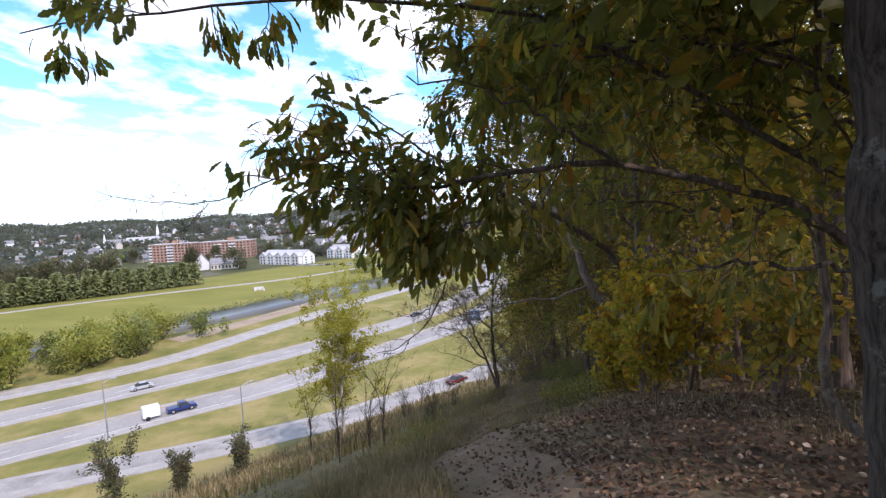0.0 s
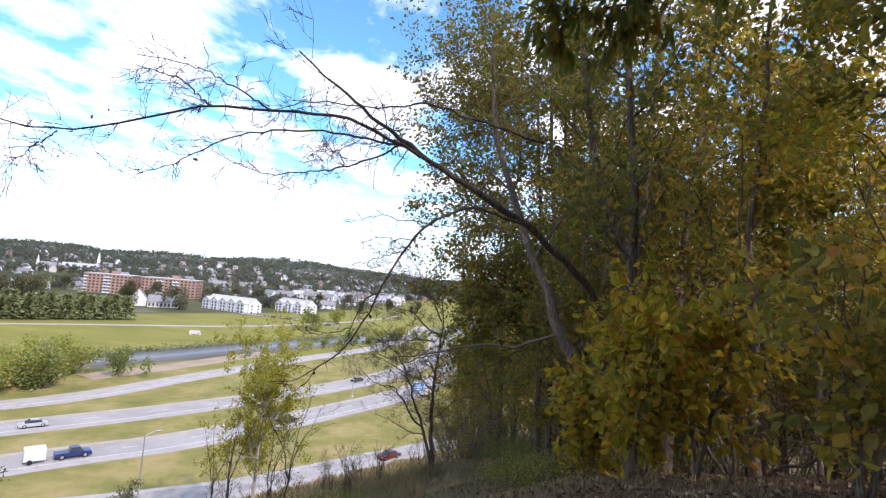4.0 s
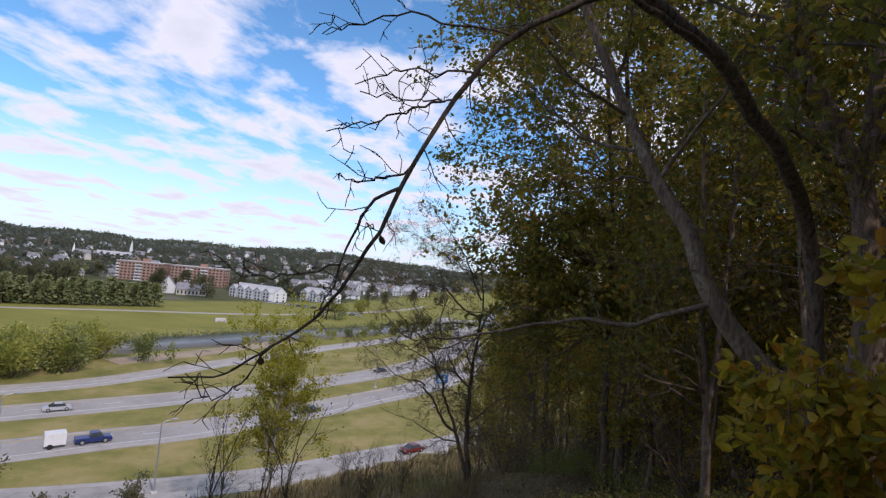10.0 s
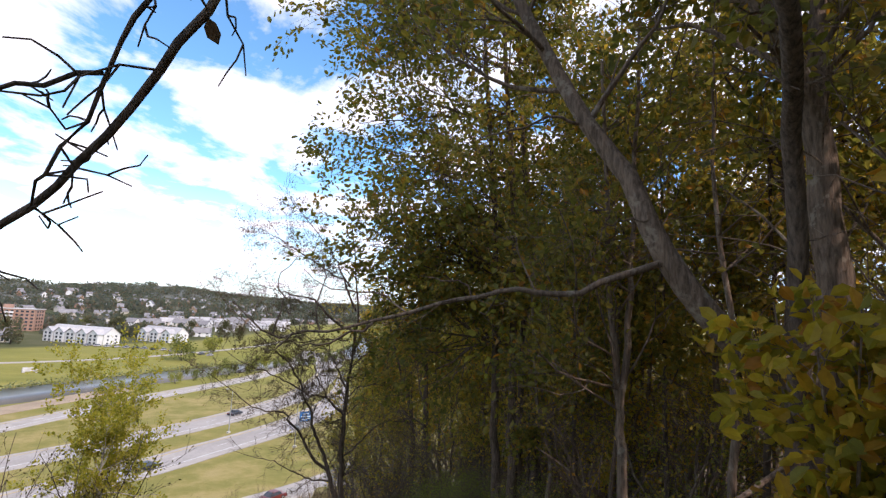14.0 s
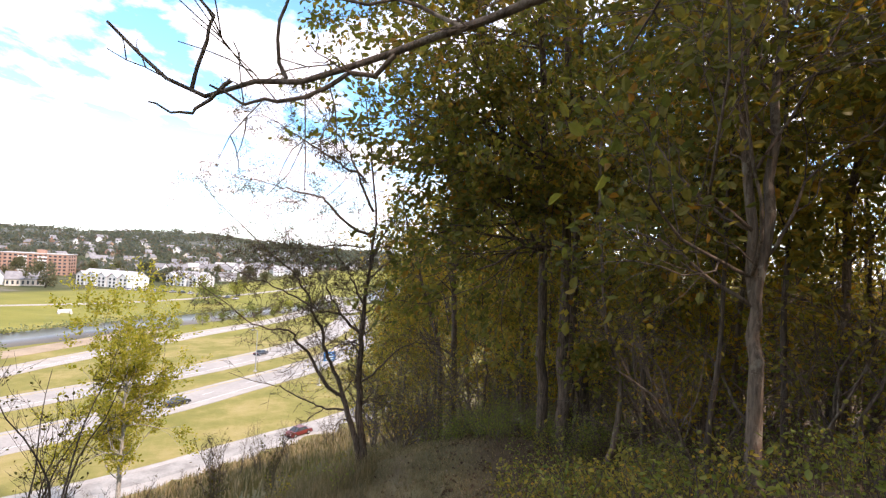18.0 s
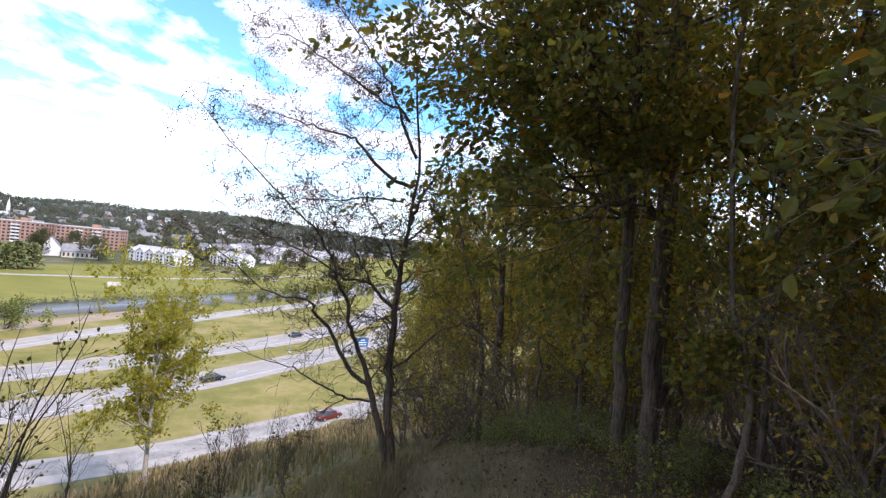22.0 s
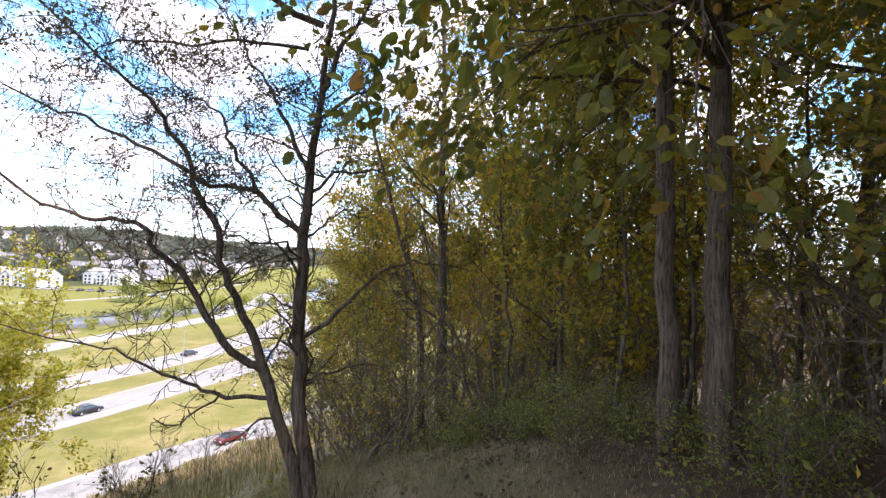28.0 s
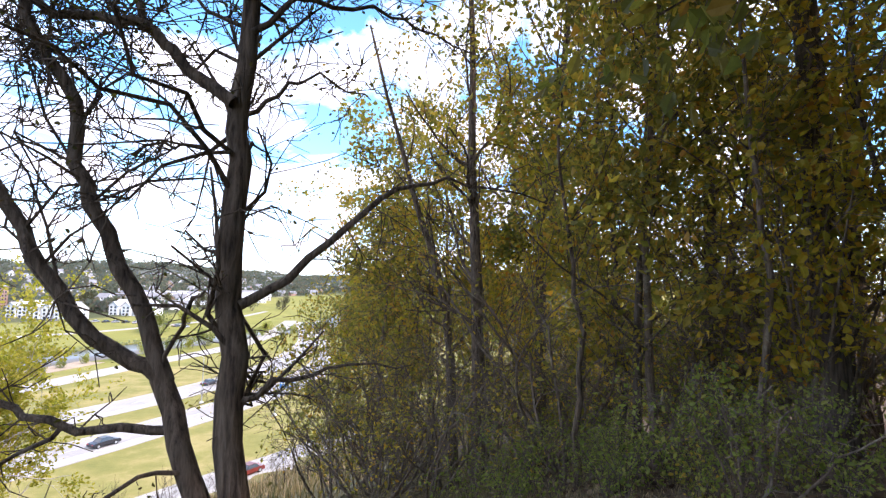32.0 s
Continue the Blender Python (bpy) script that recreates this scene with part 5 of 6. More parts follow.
# those at negative y are added out of view, to shade the trail's start
spots = [s for s in spots if s[2] < 9][:48] + [(11.8, 22.2, 1), (13.8, 26.2, 4), (10.4, 20.2, 4), (4.6, -5.5, 1), (6.1, -3.3, 1), (4.3, -4.2, 4), (1.2, -5.2, 0), (6.2, -8.0, 0), (3.4, -9.5, 4), (0.2, -8.0, 1), (-2.5, -6.5, 0), (-1.5, -12.0, 4), (5.5, -12.5, 1), (2.0, -13.5, 0), (-4.5, -10.5, 2), (7.5, -5.0, 4)]
for i, (x, y, k) in enumerate(spots):
    s = rng.uniform(0.8, 1.15)
    m = pose(x, y, land_at(x, y), 0, 0, rng.uniform(0, 360)) @ Matrix.Scale(s, 4)
    if i < 6:
        k = i
        forest[k].matrix_basis = m
    else:
        copy_thing(forest[k], pose(0, 0, 0)).matrix_basis = m

# leafy young maples behind the oak stems and at the far end of the wood
w, lv = wood_tree(360, 9.0, 0.07, 0.16, M_leaf_mixed, M_bark_dark, 2.5, 24, 6, 0.125)
maple = plant("maple", "densely leaved yellow-green maple with a dark slender trunk", "tree", pose(7.3, 24.8, land_at(7.3, 24.8)), w, M_bark_dark, lv, M_leaf_mixed, group="maples")
w, lv = wood_tree(361, 9.0, 0.07, 0.18, M_leaf_yellow, M_bark_dark, 2.3, 22, 6, 0.125)
gold = plant("maple", "densely leaved golden maple with a dark slender trunk", "tree", pose(8.3, 26.6, land_at(8.3, 26.6)), w, M_bark_dark, lv, M_leaf_yellow, group="maples")
for k, (x, y, s, which) in enumerate(((9.2, 23.2, 1.1, maple), (7.1, 30.4, 1.0, gold), (14.0, 28.0, 0.8, gold), (11.4, 12.2, 0.9, maple), (13.5, 15.0, 0.75, gold), (4.7, 35.6, 0.95, maple), (3.7, 37.6, 0.8, maple), (6.3, 37.2, 1.0, gold), (7.6, 6.4, 0.8, gold), (6.2, 32.8, 0.9, maple), (13.0, 19.5, 1.0, gold), (15.5, 18.0, 1.1, maple), (12.2, 15.2, 0.8, gold), (16.0, 14.5, 1.1, maple), (14.5, 12.0, 1.0, gold), (18.0, 17.0, 1.1, maple), (13.0, 9.5, 0.9, maple), (17.0, 10.0, 1.1, gold), (11.2, 17.0, 0.8, maple), (16.5, 21.5, 1.1, maple), (19.5, 23.5, 1.2, gold))):
    copy_thing(which, pose(0, 0, 0)).matrix_basis = pose(x, y, land_at(x, y), 0, 0, 67 * k) @ Matrix.Scale(s, 4)


# trees that stand by the trail
def trunk_line(w, points, r0, r1, n=16, seed=1, sides=10, wobble=0.015):
    line = bent(points, n, seed, wobble)
    radii = np.linspace(r0, r1, n)
    w.add(line, radii, sides)
    return line, radii


# thin grey trees further down the trail
w = Wood(410)
z0 = land_at(5.9, 27.5)
line, radii = trunk_line(w, [(5.9, 27.5, z0 - 0.3), (5.78, 27.5, z0 + 3), (5.62, 27.6, z0 + 7), (5.4, 27.7, z0 + 13)], 0.16, 0.03)
side_twigs(w, line, radii, 16, 1.6, 2, 0.35, True, 0.12, 0.8, 3, 0.4)
z1 = land_at(5.55, 28.0)
line, radii = trunk_line(w, [(5.55, 28.0, z1 - 0.3), (5.4, 28.0, z1 + 2.5), (5.1, 28.0, z1 + 4.2), (4.3, 28.0, z1 + 6.5), (3.6, 28.0, z1 + 9)], 0.11, 0.02)
side_twigs(w, line, radii, 16, 1.5, 2, 0.25, True, 0.1, 0.9, 3, 0.4)
plant("grey_tree", "pair of slender grey trunks with sparse thin leaves", "tree", None, w, M_bark_twin, w.leaves(2, 0.09, 0.1, 0.3, 0.5), M_leaf_mixed)

# leaning tree with a long bare side branch over the trail
w = Wood(420)
zl = land_at(6.1, 10.7)
line, radii = trunk_line(w, [(6.4, 10.5, zl - 0.3), (6.0, 10.55, -1.72), (5.15, 10.75, -1.12), (4.66, 10.94, -0.42), (4.45, 11.2, 0.3), (4.1, 11.57, 1.1), (3.7, 12.2, 2.5), (3.2, 12.7, 4.2), (3.0, 12.9, 6.5)], 0.15, 0.05, 22)
side_twigs(w, line[11:], radii[11:], 9, 2.0, 2, 0.2, True, 0.1, 1.0, 5, 0.4)
line, radii = trunk_line(w, [(6.2, 10.6, zl - 0.3), (6.05, 10.5, -0.9), (5.98, 10.5, 0.2), (5.9, 10.5, 1.0), (5.4, 10.5, 2.0), (5.0, 10.5, 3.2), (4.6, 10.6, 6.0)], 0.17, 0.06, 20, 3)
side_twigs(w, line[9:], radii[9:], 12, 1.8, 2, 0.1, True, 0.1, 1.0, 4, 0.35)
line, radii = trunk_line(w, [(5.92, 10.5, 0.9), (6.0, 10.5, 1.8), (6.1, 10.6, 3.0), (6.3, 10.7, 6.5)], 0.10, 0.04, 12, 4)
side_twigs(w, line, radii, 10, 1.6, 2, 0.2, True, 0.1, 1.0, 4, 0.35)
side, sr = trunk_line(w, [(4.62, 10.94, -0.44), (4.15, 11.0, -0.62), (3.69, 11.13, -0.80), (3.3, 11.25, -0.76), (2.87, 11.4, -0.86), (2.45, 11.6, -1.0), (2.0, 11.8, -1.16), (1.5, 12.0, -1.26), (1.0, 12.1, -1.34), (0.62, 12.15, -1.02)], 0.036, 0.007, 22, 5, 8)
side_twigs(w, side, sr, 7, 0.5, 1, 0.3, False, 0.08, 1.0, 2, 0.35)
side, sr = trunk_line(w, [(2.0, 11.8, -1.16), (1.7, 11.85, -1.32), (1.4, 11.9, -1.42), (1.2, 11.95, -1.36)], 0.014, 0.005, 10, 6, 6)
side_twigs(w, side, sr, 6, 0.4, 1, 0.2, False, 0.05, 1.0, 2, 0.4)
side, sr = trunk_line(w, [(4.08, 11.57, 1.06), (3.7, 11.6, 1.1), (3.3, 11.7, 0.92), (3.0, 11.8, 0.85)], 0.02, 0.006, 10, 8, 6)
for pts in ([(1.5, 12.0, -1.26), (1.45, 12.0, -0.98), (1.52, 12.05, -0.72), (1.42, 12.1, -0.5)], [(1.05, 12.1, -1.33), (1.12, 12.1, -1.02), (1.05, 12.15, -0.8), (1.2, 12.2, -0.55)], [(1.25, 12.0, -1.3), (1.1, 12.0, -1.46), (0.9, 12.0, -1.45)], [(2.87, 11.4, -0.86), (2.8, 11.4, -0.72), (2.6, 11.45, -0.73), (2.4, 11.5, -0.7)], [(2.3, 11.7, -1.04), (2.0, 11.9, -0.85), (1.6, 12.0, -0.86), (1.3, 12.1, -0.7)], [(4.47, 10.96, -0.05), (4.2, 11.0, -0.08), (3.95, 11.0, -0.2)]):
    trunk_line(w, pts, 0.011, 0.004, 10, int(abs(pts[1][0]) * 100), 6, 0.012)
plant("leaning_tree", "grey-barked tree leaning over the trail with a long bare branch", "tree", None, w, M_bark_grey, w.leaves(4, 0.12, 0.12, 0.3, 0.4), M_leaf_oak)

# a fallen pole that leans into the shrubs
w = Wood(425)
trunk_line(w, [(4.45, 11.4, land_at(4.45, 11.4) - 0.05), (4.94, 11.4, -3.19), (5.7, 11.4, -2.81), (6.65, 11.4, -2.33), (7.88, 11.4, -1.72), (8.89, 11.4, -1.22)], 0.024, 0.032, 18, 2, 8, 0.004)
thing("fallen_pole", "grey fallen pole leaning on the tree above the leaves", "dead branch", data=w.mesh("fallen_pole", M_bark_grey))

# dark tree whose dead limb arches over the trail
w = Wood(430, 0.0045)
zm = land_at(5.5, 8.7)
line, radii = trunk_line(w, [(5.0, 8.45, -0.9), (5.15, 8.6, 0.4), (5.2, 8.8, 2.4), (5.0, 9.0, 5.0), (4.9, 9.1, 8.0)], 0.085, 0.04, 16)
side_twigs(w, line, radii, 12, 2.0, 2, 0.35, True, 0.1, 1.0, 4, 0.4)
leafy = w.leaves(3, 0.12, 0.12, 0.3, 0.35)
limb, lr = trunk_line(w, [(5.75, 10.4, zm - 0.6), (5.43, 10.3, -1.48), (5.34, 10.2, -0.87), (4.99, 9.9, 0.32), (4.37, 9.3, 0.83), (3.65, 8.8, 1.35), (3.04, 8.5, 1.62), (2.45, 8.3, 1.94), (1.88, 8.2, 2.23), (1.42, 8.2, 2.51), (1.08, 8.2, 2.72), (0.72, 8.2, 3.01), (0.29, 8.2, 3.31), (-0.32, 8.2, 3.78)], 0.088, 0.012, 38, 3, 9)
side_twigs(w, limb[24:], lr[24:], 12, 0.8, 2, 0.1, False, 0.05, 1.0, 3, 0.35, 0.3)
hang, hr = trunk_line(w, [(3.45, 8.68, 1.42), (3.02, 8.4, 1.50), (2.6, 8.22, 1.58), (2.28, 8.25, 1.50), (1.94, 8.27, 1.30), (1.70, 8.3, 1.06), (1.46, 8.32, 0.68), (1.27, 8.34, 0.28), (1.12, 8.37, -0.10), (0.93, 8.4, -0.45), (0.74, 8.41, -0.74), (0.53, 8.43, -0.92), (0.28, 8.45, -1.10), (0.0, 8.47, -1.27), (-0.35, 8.5, -1.32)], 0.027, 0.006, 46, 4, 8, 0.007)
side_twigs(w, hang[10:], hr[10:], 14, 0.3, 1, 0.05, False, -0.02, 1.1, 3, 0.35, 0.4)
for pts, r in ([(1.22, 8.35, 0.18), (1.02, 8.35, 0.06), (0.94, 8.35, -0.12), (0.85, 8.35, -0.39), (0.76, 8.36, -0.66), (0.70, 8.4, -0.78)], 0.013), ([(1.73, 8.3, 1.0), (1.38, 8.35, 1.02), (1.12, 8.35, 1.0), (0.84, 8.35, 0.90)], 0.009), ([(1.53, 8.32, 0.82), (1.27, 8.35, 0.81), (0.87, 8.35, 0.83)], 0.007), ([(1.46, 8.32, 0.80), (1.19, 8.35, 0.72), (0.93, 8.35, 0.60), (0.67, 8.35, 0.53)], 0.009), ([(1.28, 8.34, 0.33), (1.09, 8.35, 0.23), (0.92, 8.35, 0.20), (0.76, 8.35, 0.24)], 0.009), ([(0.85, 8.35, -0.39), (0.56, 8.35, -0.48), (0.28, 8.35, -0.52), (0.0, 8.35, -0.5)], 0.008), ([(0.42, 8.44, -1.0), (0.21, 8.4, -1.30), (0.03, 8.38, -1.40), (-0.14, 8.35, -1.24)], 0.007), ([(1.90, 8.27, 1.28), (1.48, 8.2, 1.31), (1.16, 8.2, 1.34), (0.83, 8.2, 1.25), (0.61, 8.2, 1.18)], 0.009):
    sec, er = trunk_line(w, pts, r, 0.004, 14, int(1000 * r + 50 * pts[-1][2]) % 997, 6, 0.012)
    side_twigs(w, sec, er, 7, 0.24, 1, 0.15, False, 0.02, 1.0, 2, 0.5, 0.4)
for pts, r in (([(1.88, 8.2, 2.22), (1.43, 8.09, 2.39), (0.99, 7.98, 2.56), (0.55, 7.88, 2.69), (0.05, 7.77, 2.69), (-0.45, 7.66, 2.66), (-1.23, 7.55, 2.60), (-1.94, 7.44, 2.37), (-2.58, 7.33, 2.15), (-3.08, 7.22, 2.0), (-3.69, 7.12, 2.06), (-4.39, 7.01, 2.13), (-5.11, 6.9, 2.32)], 0.03), ([(1.49, 8.2, 2.41), (1.04, 8.12, 2.46), (0.51, 8.05, 2.51), (-0.01, 7.97, 2.50), (-0.54, 7.90, 2.40), (-1.0, 7.83, 2.26), (-1.52, 7.75, 1.94), (-1.83, 7.67, 1.72), (-2.22, 7.6, 1.59)], 0.02), ([(1.42, 8.2, 2.46), (0.91, 8.2, 2.19), (0.51, 8.2, 2.03), (0.09, 8.2, 1.93), (-0.34, 8.2, 1.86), (-0.79, 8.2, 1.87), (-1.42, 8.2, 2.08)], 0.016), ([(0.57, 8.2, 2.05), (0.42, 8.2, 2.27), (0.21, 8.2, 2.26), (0.0, 8.2, 2.17)], 0.009), ([(-3.08, 7.22, 2.0), (-3.4, 7.2, 1.72), (-3.6, 7.15, 1.5)], 0.01), ([(-1.23, 7.55, 2.6), (-1.4, 7.5, 2.72), (-1.75, 7.45, 2.95), (-2.3, 7.4, 3.05)], 0.016), ([(3.6, 8.4, 2.72), (2.64, 8.2, 2.88), (1.77, 8.2, 3.12), (1.19, 8.2, 3.02), (0.02, 8.2, 3.01), (-0.78, 8.2, 2.76)], 0.024), ([(-0.45, 7.66, 2.66), (-1.0, 7.7, 2.95), (-1.6, 7.7, 3.2), (-2.4, 7.6, 3.3)], 0.014)):
    side, sr = trunk_line(w, pts, r, 0.005, 26, int(1000 * r), 7, 0.014)
    side_twigs(w, side, sr, int(9 + 250 * r + 3 * len(pts)), 0.42, 1, 0.1, False, -0.02, 1.1, 3, 0.35, 0.35)
w.tips, w.ways = [tuple(p) for p in (limb[-3], hang[14], hang[26], hang[38], (-2.9, 7.25, 2.05), (-2.7, 7.3, 2.3), (-2.5, 7.3, 2.4), (-3.0, 7.2, 1.7), (-1.5, 7.7, 1.9), (-1.7, 7.7, 1.85), (0.35, 8.42, -1.02))], [(0, 0, -1)] * 11
dead = plant("arching_tree", "dark tree with a dead bare limb arching over the trail", "tree", None, w, M_bark_dark, leafy, M_leaf_oak)
for p in w.tips:
    part("withered_leaf", mesh_from("withered_leaf", *leaf_cloud(np.array([p]) + (0, 0, -0.02), w.rng.normal(0, 0.5, (1, 3)) - (0, 0, 0.6), 0.085, w.rng), M_litter), dead, "curled brown leaf")

# rough oak at the top of the trail
w = Wood(440)
za = land_at(3.85, 0.1)
line, radii = trunk_line(w, [(3.86, 0.1, za - 0.3), (3.76, 0.1, 0.2), (3.70, 0.1, 0.9), (3.64, 0.1, 1.5), (3.6, 0.1, 2.0), (3.56, 0.1, 2.6), (3.5, 0.2, 4.2), (3.4, 0.3, 7.5)], 0.17, 0.09, 22)
side_twigs(w, line[14:], radii[14:], 16, 2.4, 2, 0.1, True, 0.05, 1.1, 4, 0.3)
M_bark_rough = bark_material("rough_oak_bark", (0.018, 0.015, 0.012), (0.10, 0.078, 0.064), 13.0, (0.17, 0.17, 0.145))
plant("oak", "thick rough-barked oak with lichen beside the trail", "tree", None, w, M_bark_rough, w.leaves(7, 0.15, 0.2, 0.4), M_leaf_oak)

# dark oak whose lowest branches hang over the way
w = Wood(441)
za = land_at(4.75, 1.5)
line, radii = trunk_line(w, [(4.78, 1.5, za - 0.3), (4.62, 1.5, 0.5), (4.55, 1.48, 1.19), (4.5, 1.5, 1.7), (4.46, 1.5, 2.3), (4.3, 1.6, 4.2), (4.2, 1.7, 7.5)], 0.05, 0.03, 20)
side_twigs(w, line[9:], radii[9:], 14, 1.8, 2, 0.1, True, 0.05, 1.1, 4, 0.3)
crown = w.leaves(4, 0.14, 0.2, 0.4)
w.tips, w.ways = [], []
low, rr = trunk_line(w, [(4.55, 1.48, 1.19), (4.25, 1.4, 1.34), (3.97, 1.35, 1.55), (3.62, 1.3, 1.66), (3.2, 1.25, 1.77), (2.75, 1.2, 1.86), (2.46, 1.15, 1.83), (2.0, 1.15, 1.8), (1.6, 1.2, 1.76), (1.2, 1.25, 1.78), (0.85, 1.3, 1.86)], 0.036, 0.006, 30, 11, 8)
side_twigs(w, low[16:], rr[16:], 20, 0.42, 1, 0.0, True, -0.02, 1.0, 3, 0.4)
side_twigs(w, low[4:16], rr[4:16], 9, 0.5, 1, 0.0, True, 0.05, 1.0, 2, 0.3)
for pts, k, r in (([(2.2, 1.15, 1.82), (2.05, 1.15, 1.62), (1.88, 1.15, 1.45), (1.78, 1.15, 1.34)], 9, 0.012), ([(2.9, 1.2, 1.84), (2.5, 1.1, 2.05), (2.1, 1.05, 2.3), (1.6, 1.1, 2.42)], 9, 0.014), ([(1.6, 1.2, 1.76), (1.3, 1.15, 1.95), (1.0, 1.15, 2.1), (0.85, 1.15, 2.2)], 8, 0.01), ([(1.75, 1.2, 1.76), (1.52, 1.2, 1.6), (1.4, 1.2, 1.5)], 8, 0.009), ([(4.45, 1.45, 1.08), (3.9, 1.4, 1.14), (3.45, 1.35, 1.16), (3.05, 1.3, 1.12)], 5, 0.02), ([(4.5, 1.5, 1.65), (3.95, 1.35, 1.88), (3.35, 1.25, 2.25), (2.9, 1.2, 2.5), (2.2, 1.1, 2.8), (1.3, 1.1, 2.93), (0.5, 1.15, 2.95), (-0.3, 1.2, 2.98), (-1.0, 1.25, 2.96)], 22, 0.024), ([(4.46, 1.5, 2.2), (3.8, 1.3, 2.5), (3.1, 1.4, 2.6), (2.4, 1.6, 2.5), (1.8, 1.7, 2.3)], 18, 0.018), ([(4.46, 1.5, 2.3), (3.8, 1.8, 2.6), (3.1, 2.0, 2.8), (2.5, 2.2, 2.85), (2.0, 2.3, 2.75)], 16, 0.02), ([(4.4, 1.6, 3.2), (3.7, 2.2, 3.4), (3.0, 2.6, 3.45), (2.3, 2.9, 3.4)], 24, 0.02), ([(4.35, 1.6, 3.7), (3.6, 2.6, 4.0), (2.8, 3.2, 4.2), (2.0, 3.6, 4.1)], 22, 0.02), ([(4.4, 1.6, 2.9), (4.2, 2.9, 3.25), (3.5, 3.5, 3.15), (2.9, 3.6, 2.95), (2.3, 3.6, 2.8)], 34, 0.022), ([(4.36, 1.6, 3.4), (4.3, 3.0, 3.7), (3.6, 3.6, 3.6), (2.8, 3.7, 3.35), (2.0, 3.7, 3.2)], 26, 0.022), ([(4.32, 1.6, 3.9), (4.4, 3.4, 4.1), (3.8, 4.3, 3.9), (3.2, 4.4, 3.75), (2.4, 4.4, 3.6)], 16, 0.022), ([(4.42, 1.6, 2.7), (4.3, 3.4, 2.9), (3.8, 4.2, 2.8), (3.2, 4.4, 2.6), (2.8, 4.4, 2.5)], 30, 0.022), ([(4.5, 1.5, 2.0), (4.0, 2.1, 2.3), (3.6, 2.6, 2.45)], 9, 0.016), ([(3.97, 1.35, 1.55), (3.55, 1.5, 1.5), (3.1, 1.6, 1.62), (2.7, 1.7, 1.6)], 7, 0.016)):
    side, sr = trunk_line(w, pts, r, 0.004, 18, int(100 * pts[-1][2]), 6, 0.02)
    side_twigs(w, side, sr, k, 0.32, 1, 0.12, True, -0.03, 1.0, 3, 0.5)
# bare twig tips that reach past the leaves
for pts in ([(1.55, 1.2, 1.78), (1.1, 1.2, 1.55), (0.75, 1.2, 1.5), (0.5, 1.2, 1.6)], [(1.3, 1.2, 1.8), (0.9, 1.2, 2.0), (0.6, 1.2, 2.02)], [(1.45, 1.2, 1.7), (1.05, 1.2, 1.75), (0.7, 1.2, 1.72)]):
    trunk_line(w, pts, 0.006, 0.002, 10, int(100 * pts[-1][2]), 5, 0.015)
oak = thing("oak", "slender dark oak whose leafy lower branches hang over the trail", "tree")
part("trunk", w.mesh("trunk", M_bark_dark), oak)
part("crown", mesh_from("crown", *crown, M_leaf_oak), oak)


def lobed_leaf(length):
    """One oak leaf with a wavy edge, cupped along the rib."""
    edge = [(0.0, 0.0), (0.12, 0.03), (0.24, 0.10), (0.32, 0.075), (0.45, 0.155), (0.54, 0.115), (0.68, 0.18), (0.78, 0.125), (0.90, 0.10), (1.0, 0.0)]
    v, f = [], []
    for s, b in edge:
        z = -0.25 * s * s
        v += [(s * length, 0, z * length), (s * length, b * length, (z + 0.22 * b) * length), (s * length, -b * length, (z + 0.22 * b) * length)]
    for i in range(len(edge) - 1):
        a, c = 3 * i, 3 * i + 3
        f += [(a, c, c + 1, a + 1), (a, a + 2, c + 2, c)]
    return np.array(v), np.array(f)


M_leaf_each = M_leaf_oak.copy()
M_leaf_each.name = "large_oak_leaf"
nt = M_leaf_each.node_tree
for r in [x for x in nt.nodes if x.bl_idname == "ShaderNodeValToRGB" and x.inputs[0].is_linked and x.inputs[0].links[0].from_socket.name == "Random Per Island"]:
    nt.links.new(nt.nodes.new("ShaderNodeObjectInfo").outputs["Random"], r.inputs[0])
leaf_kinds = [mesh_from("leaf", *lobed_leaf(s), M_leaf_each) for s in (0.118, 0.138, 0.162)]
lv_, lf_ = lobed_leaf(0.13)
rng = np.random.default_rng(3)
tips, ways = np.array(w.tips), np.array(w.ways)
pick = rng.permutation(len(tips))
rest_v, rest_f, made, count = [], [], 0, 0
for j in np.concatenate([pick, pick, pick]):
    p = tips[j] + rng.normal(0, 0.05, 3)
    if p[0] > 2.3 and p[1] < 1.75 and rng.random() < 0.7:
        continue
    d = Vector(ways[j]).normalized() + Vector(rng.normal(0, 0.55, 3)) + Vector((0, 0, -1.0))
    q = d.to_track_quat("X", "Z").to_matrix().to_4x4() @ pose(0, 0, 0, float(rng.uniform(-70, 70)), 0, 0)
    m = Matrix.Translation(p) @ q
    if made < 300 and p[0] < 2.9:
        part("leaf", leaf_kinds[made % 3], oak, m=m)
        made += 1
    else:
        mm = np.array(m)
        rest_v.append((lv_ * rng.uniform(0.75, 1.2)) @ mm[:3, :3].T + mm[:3, 3])
        rest_f.append(lf_ + count)
        count += len(lv_)
tagged(part("leaves", mesh_from("leaves", np.concatenate(rest_v), np.concatenate(rest_f), M_leaf_oak), oak), kind="stuff")

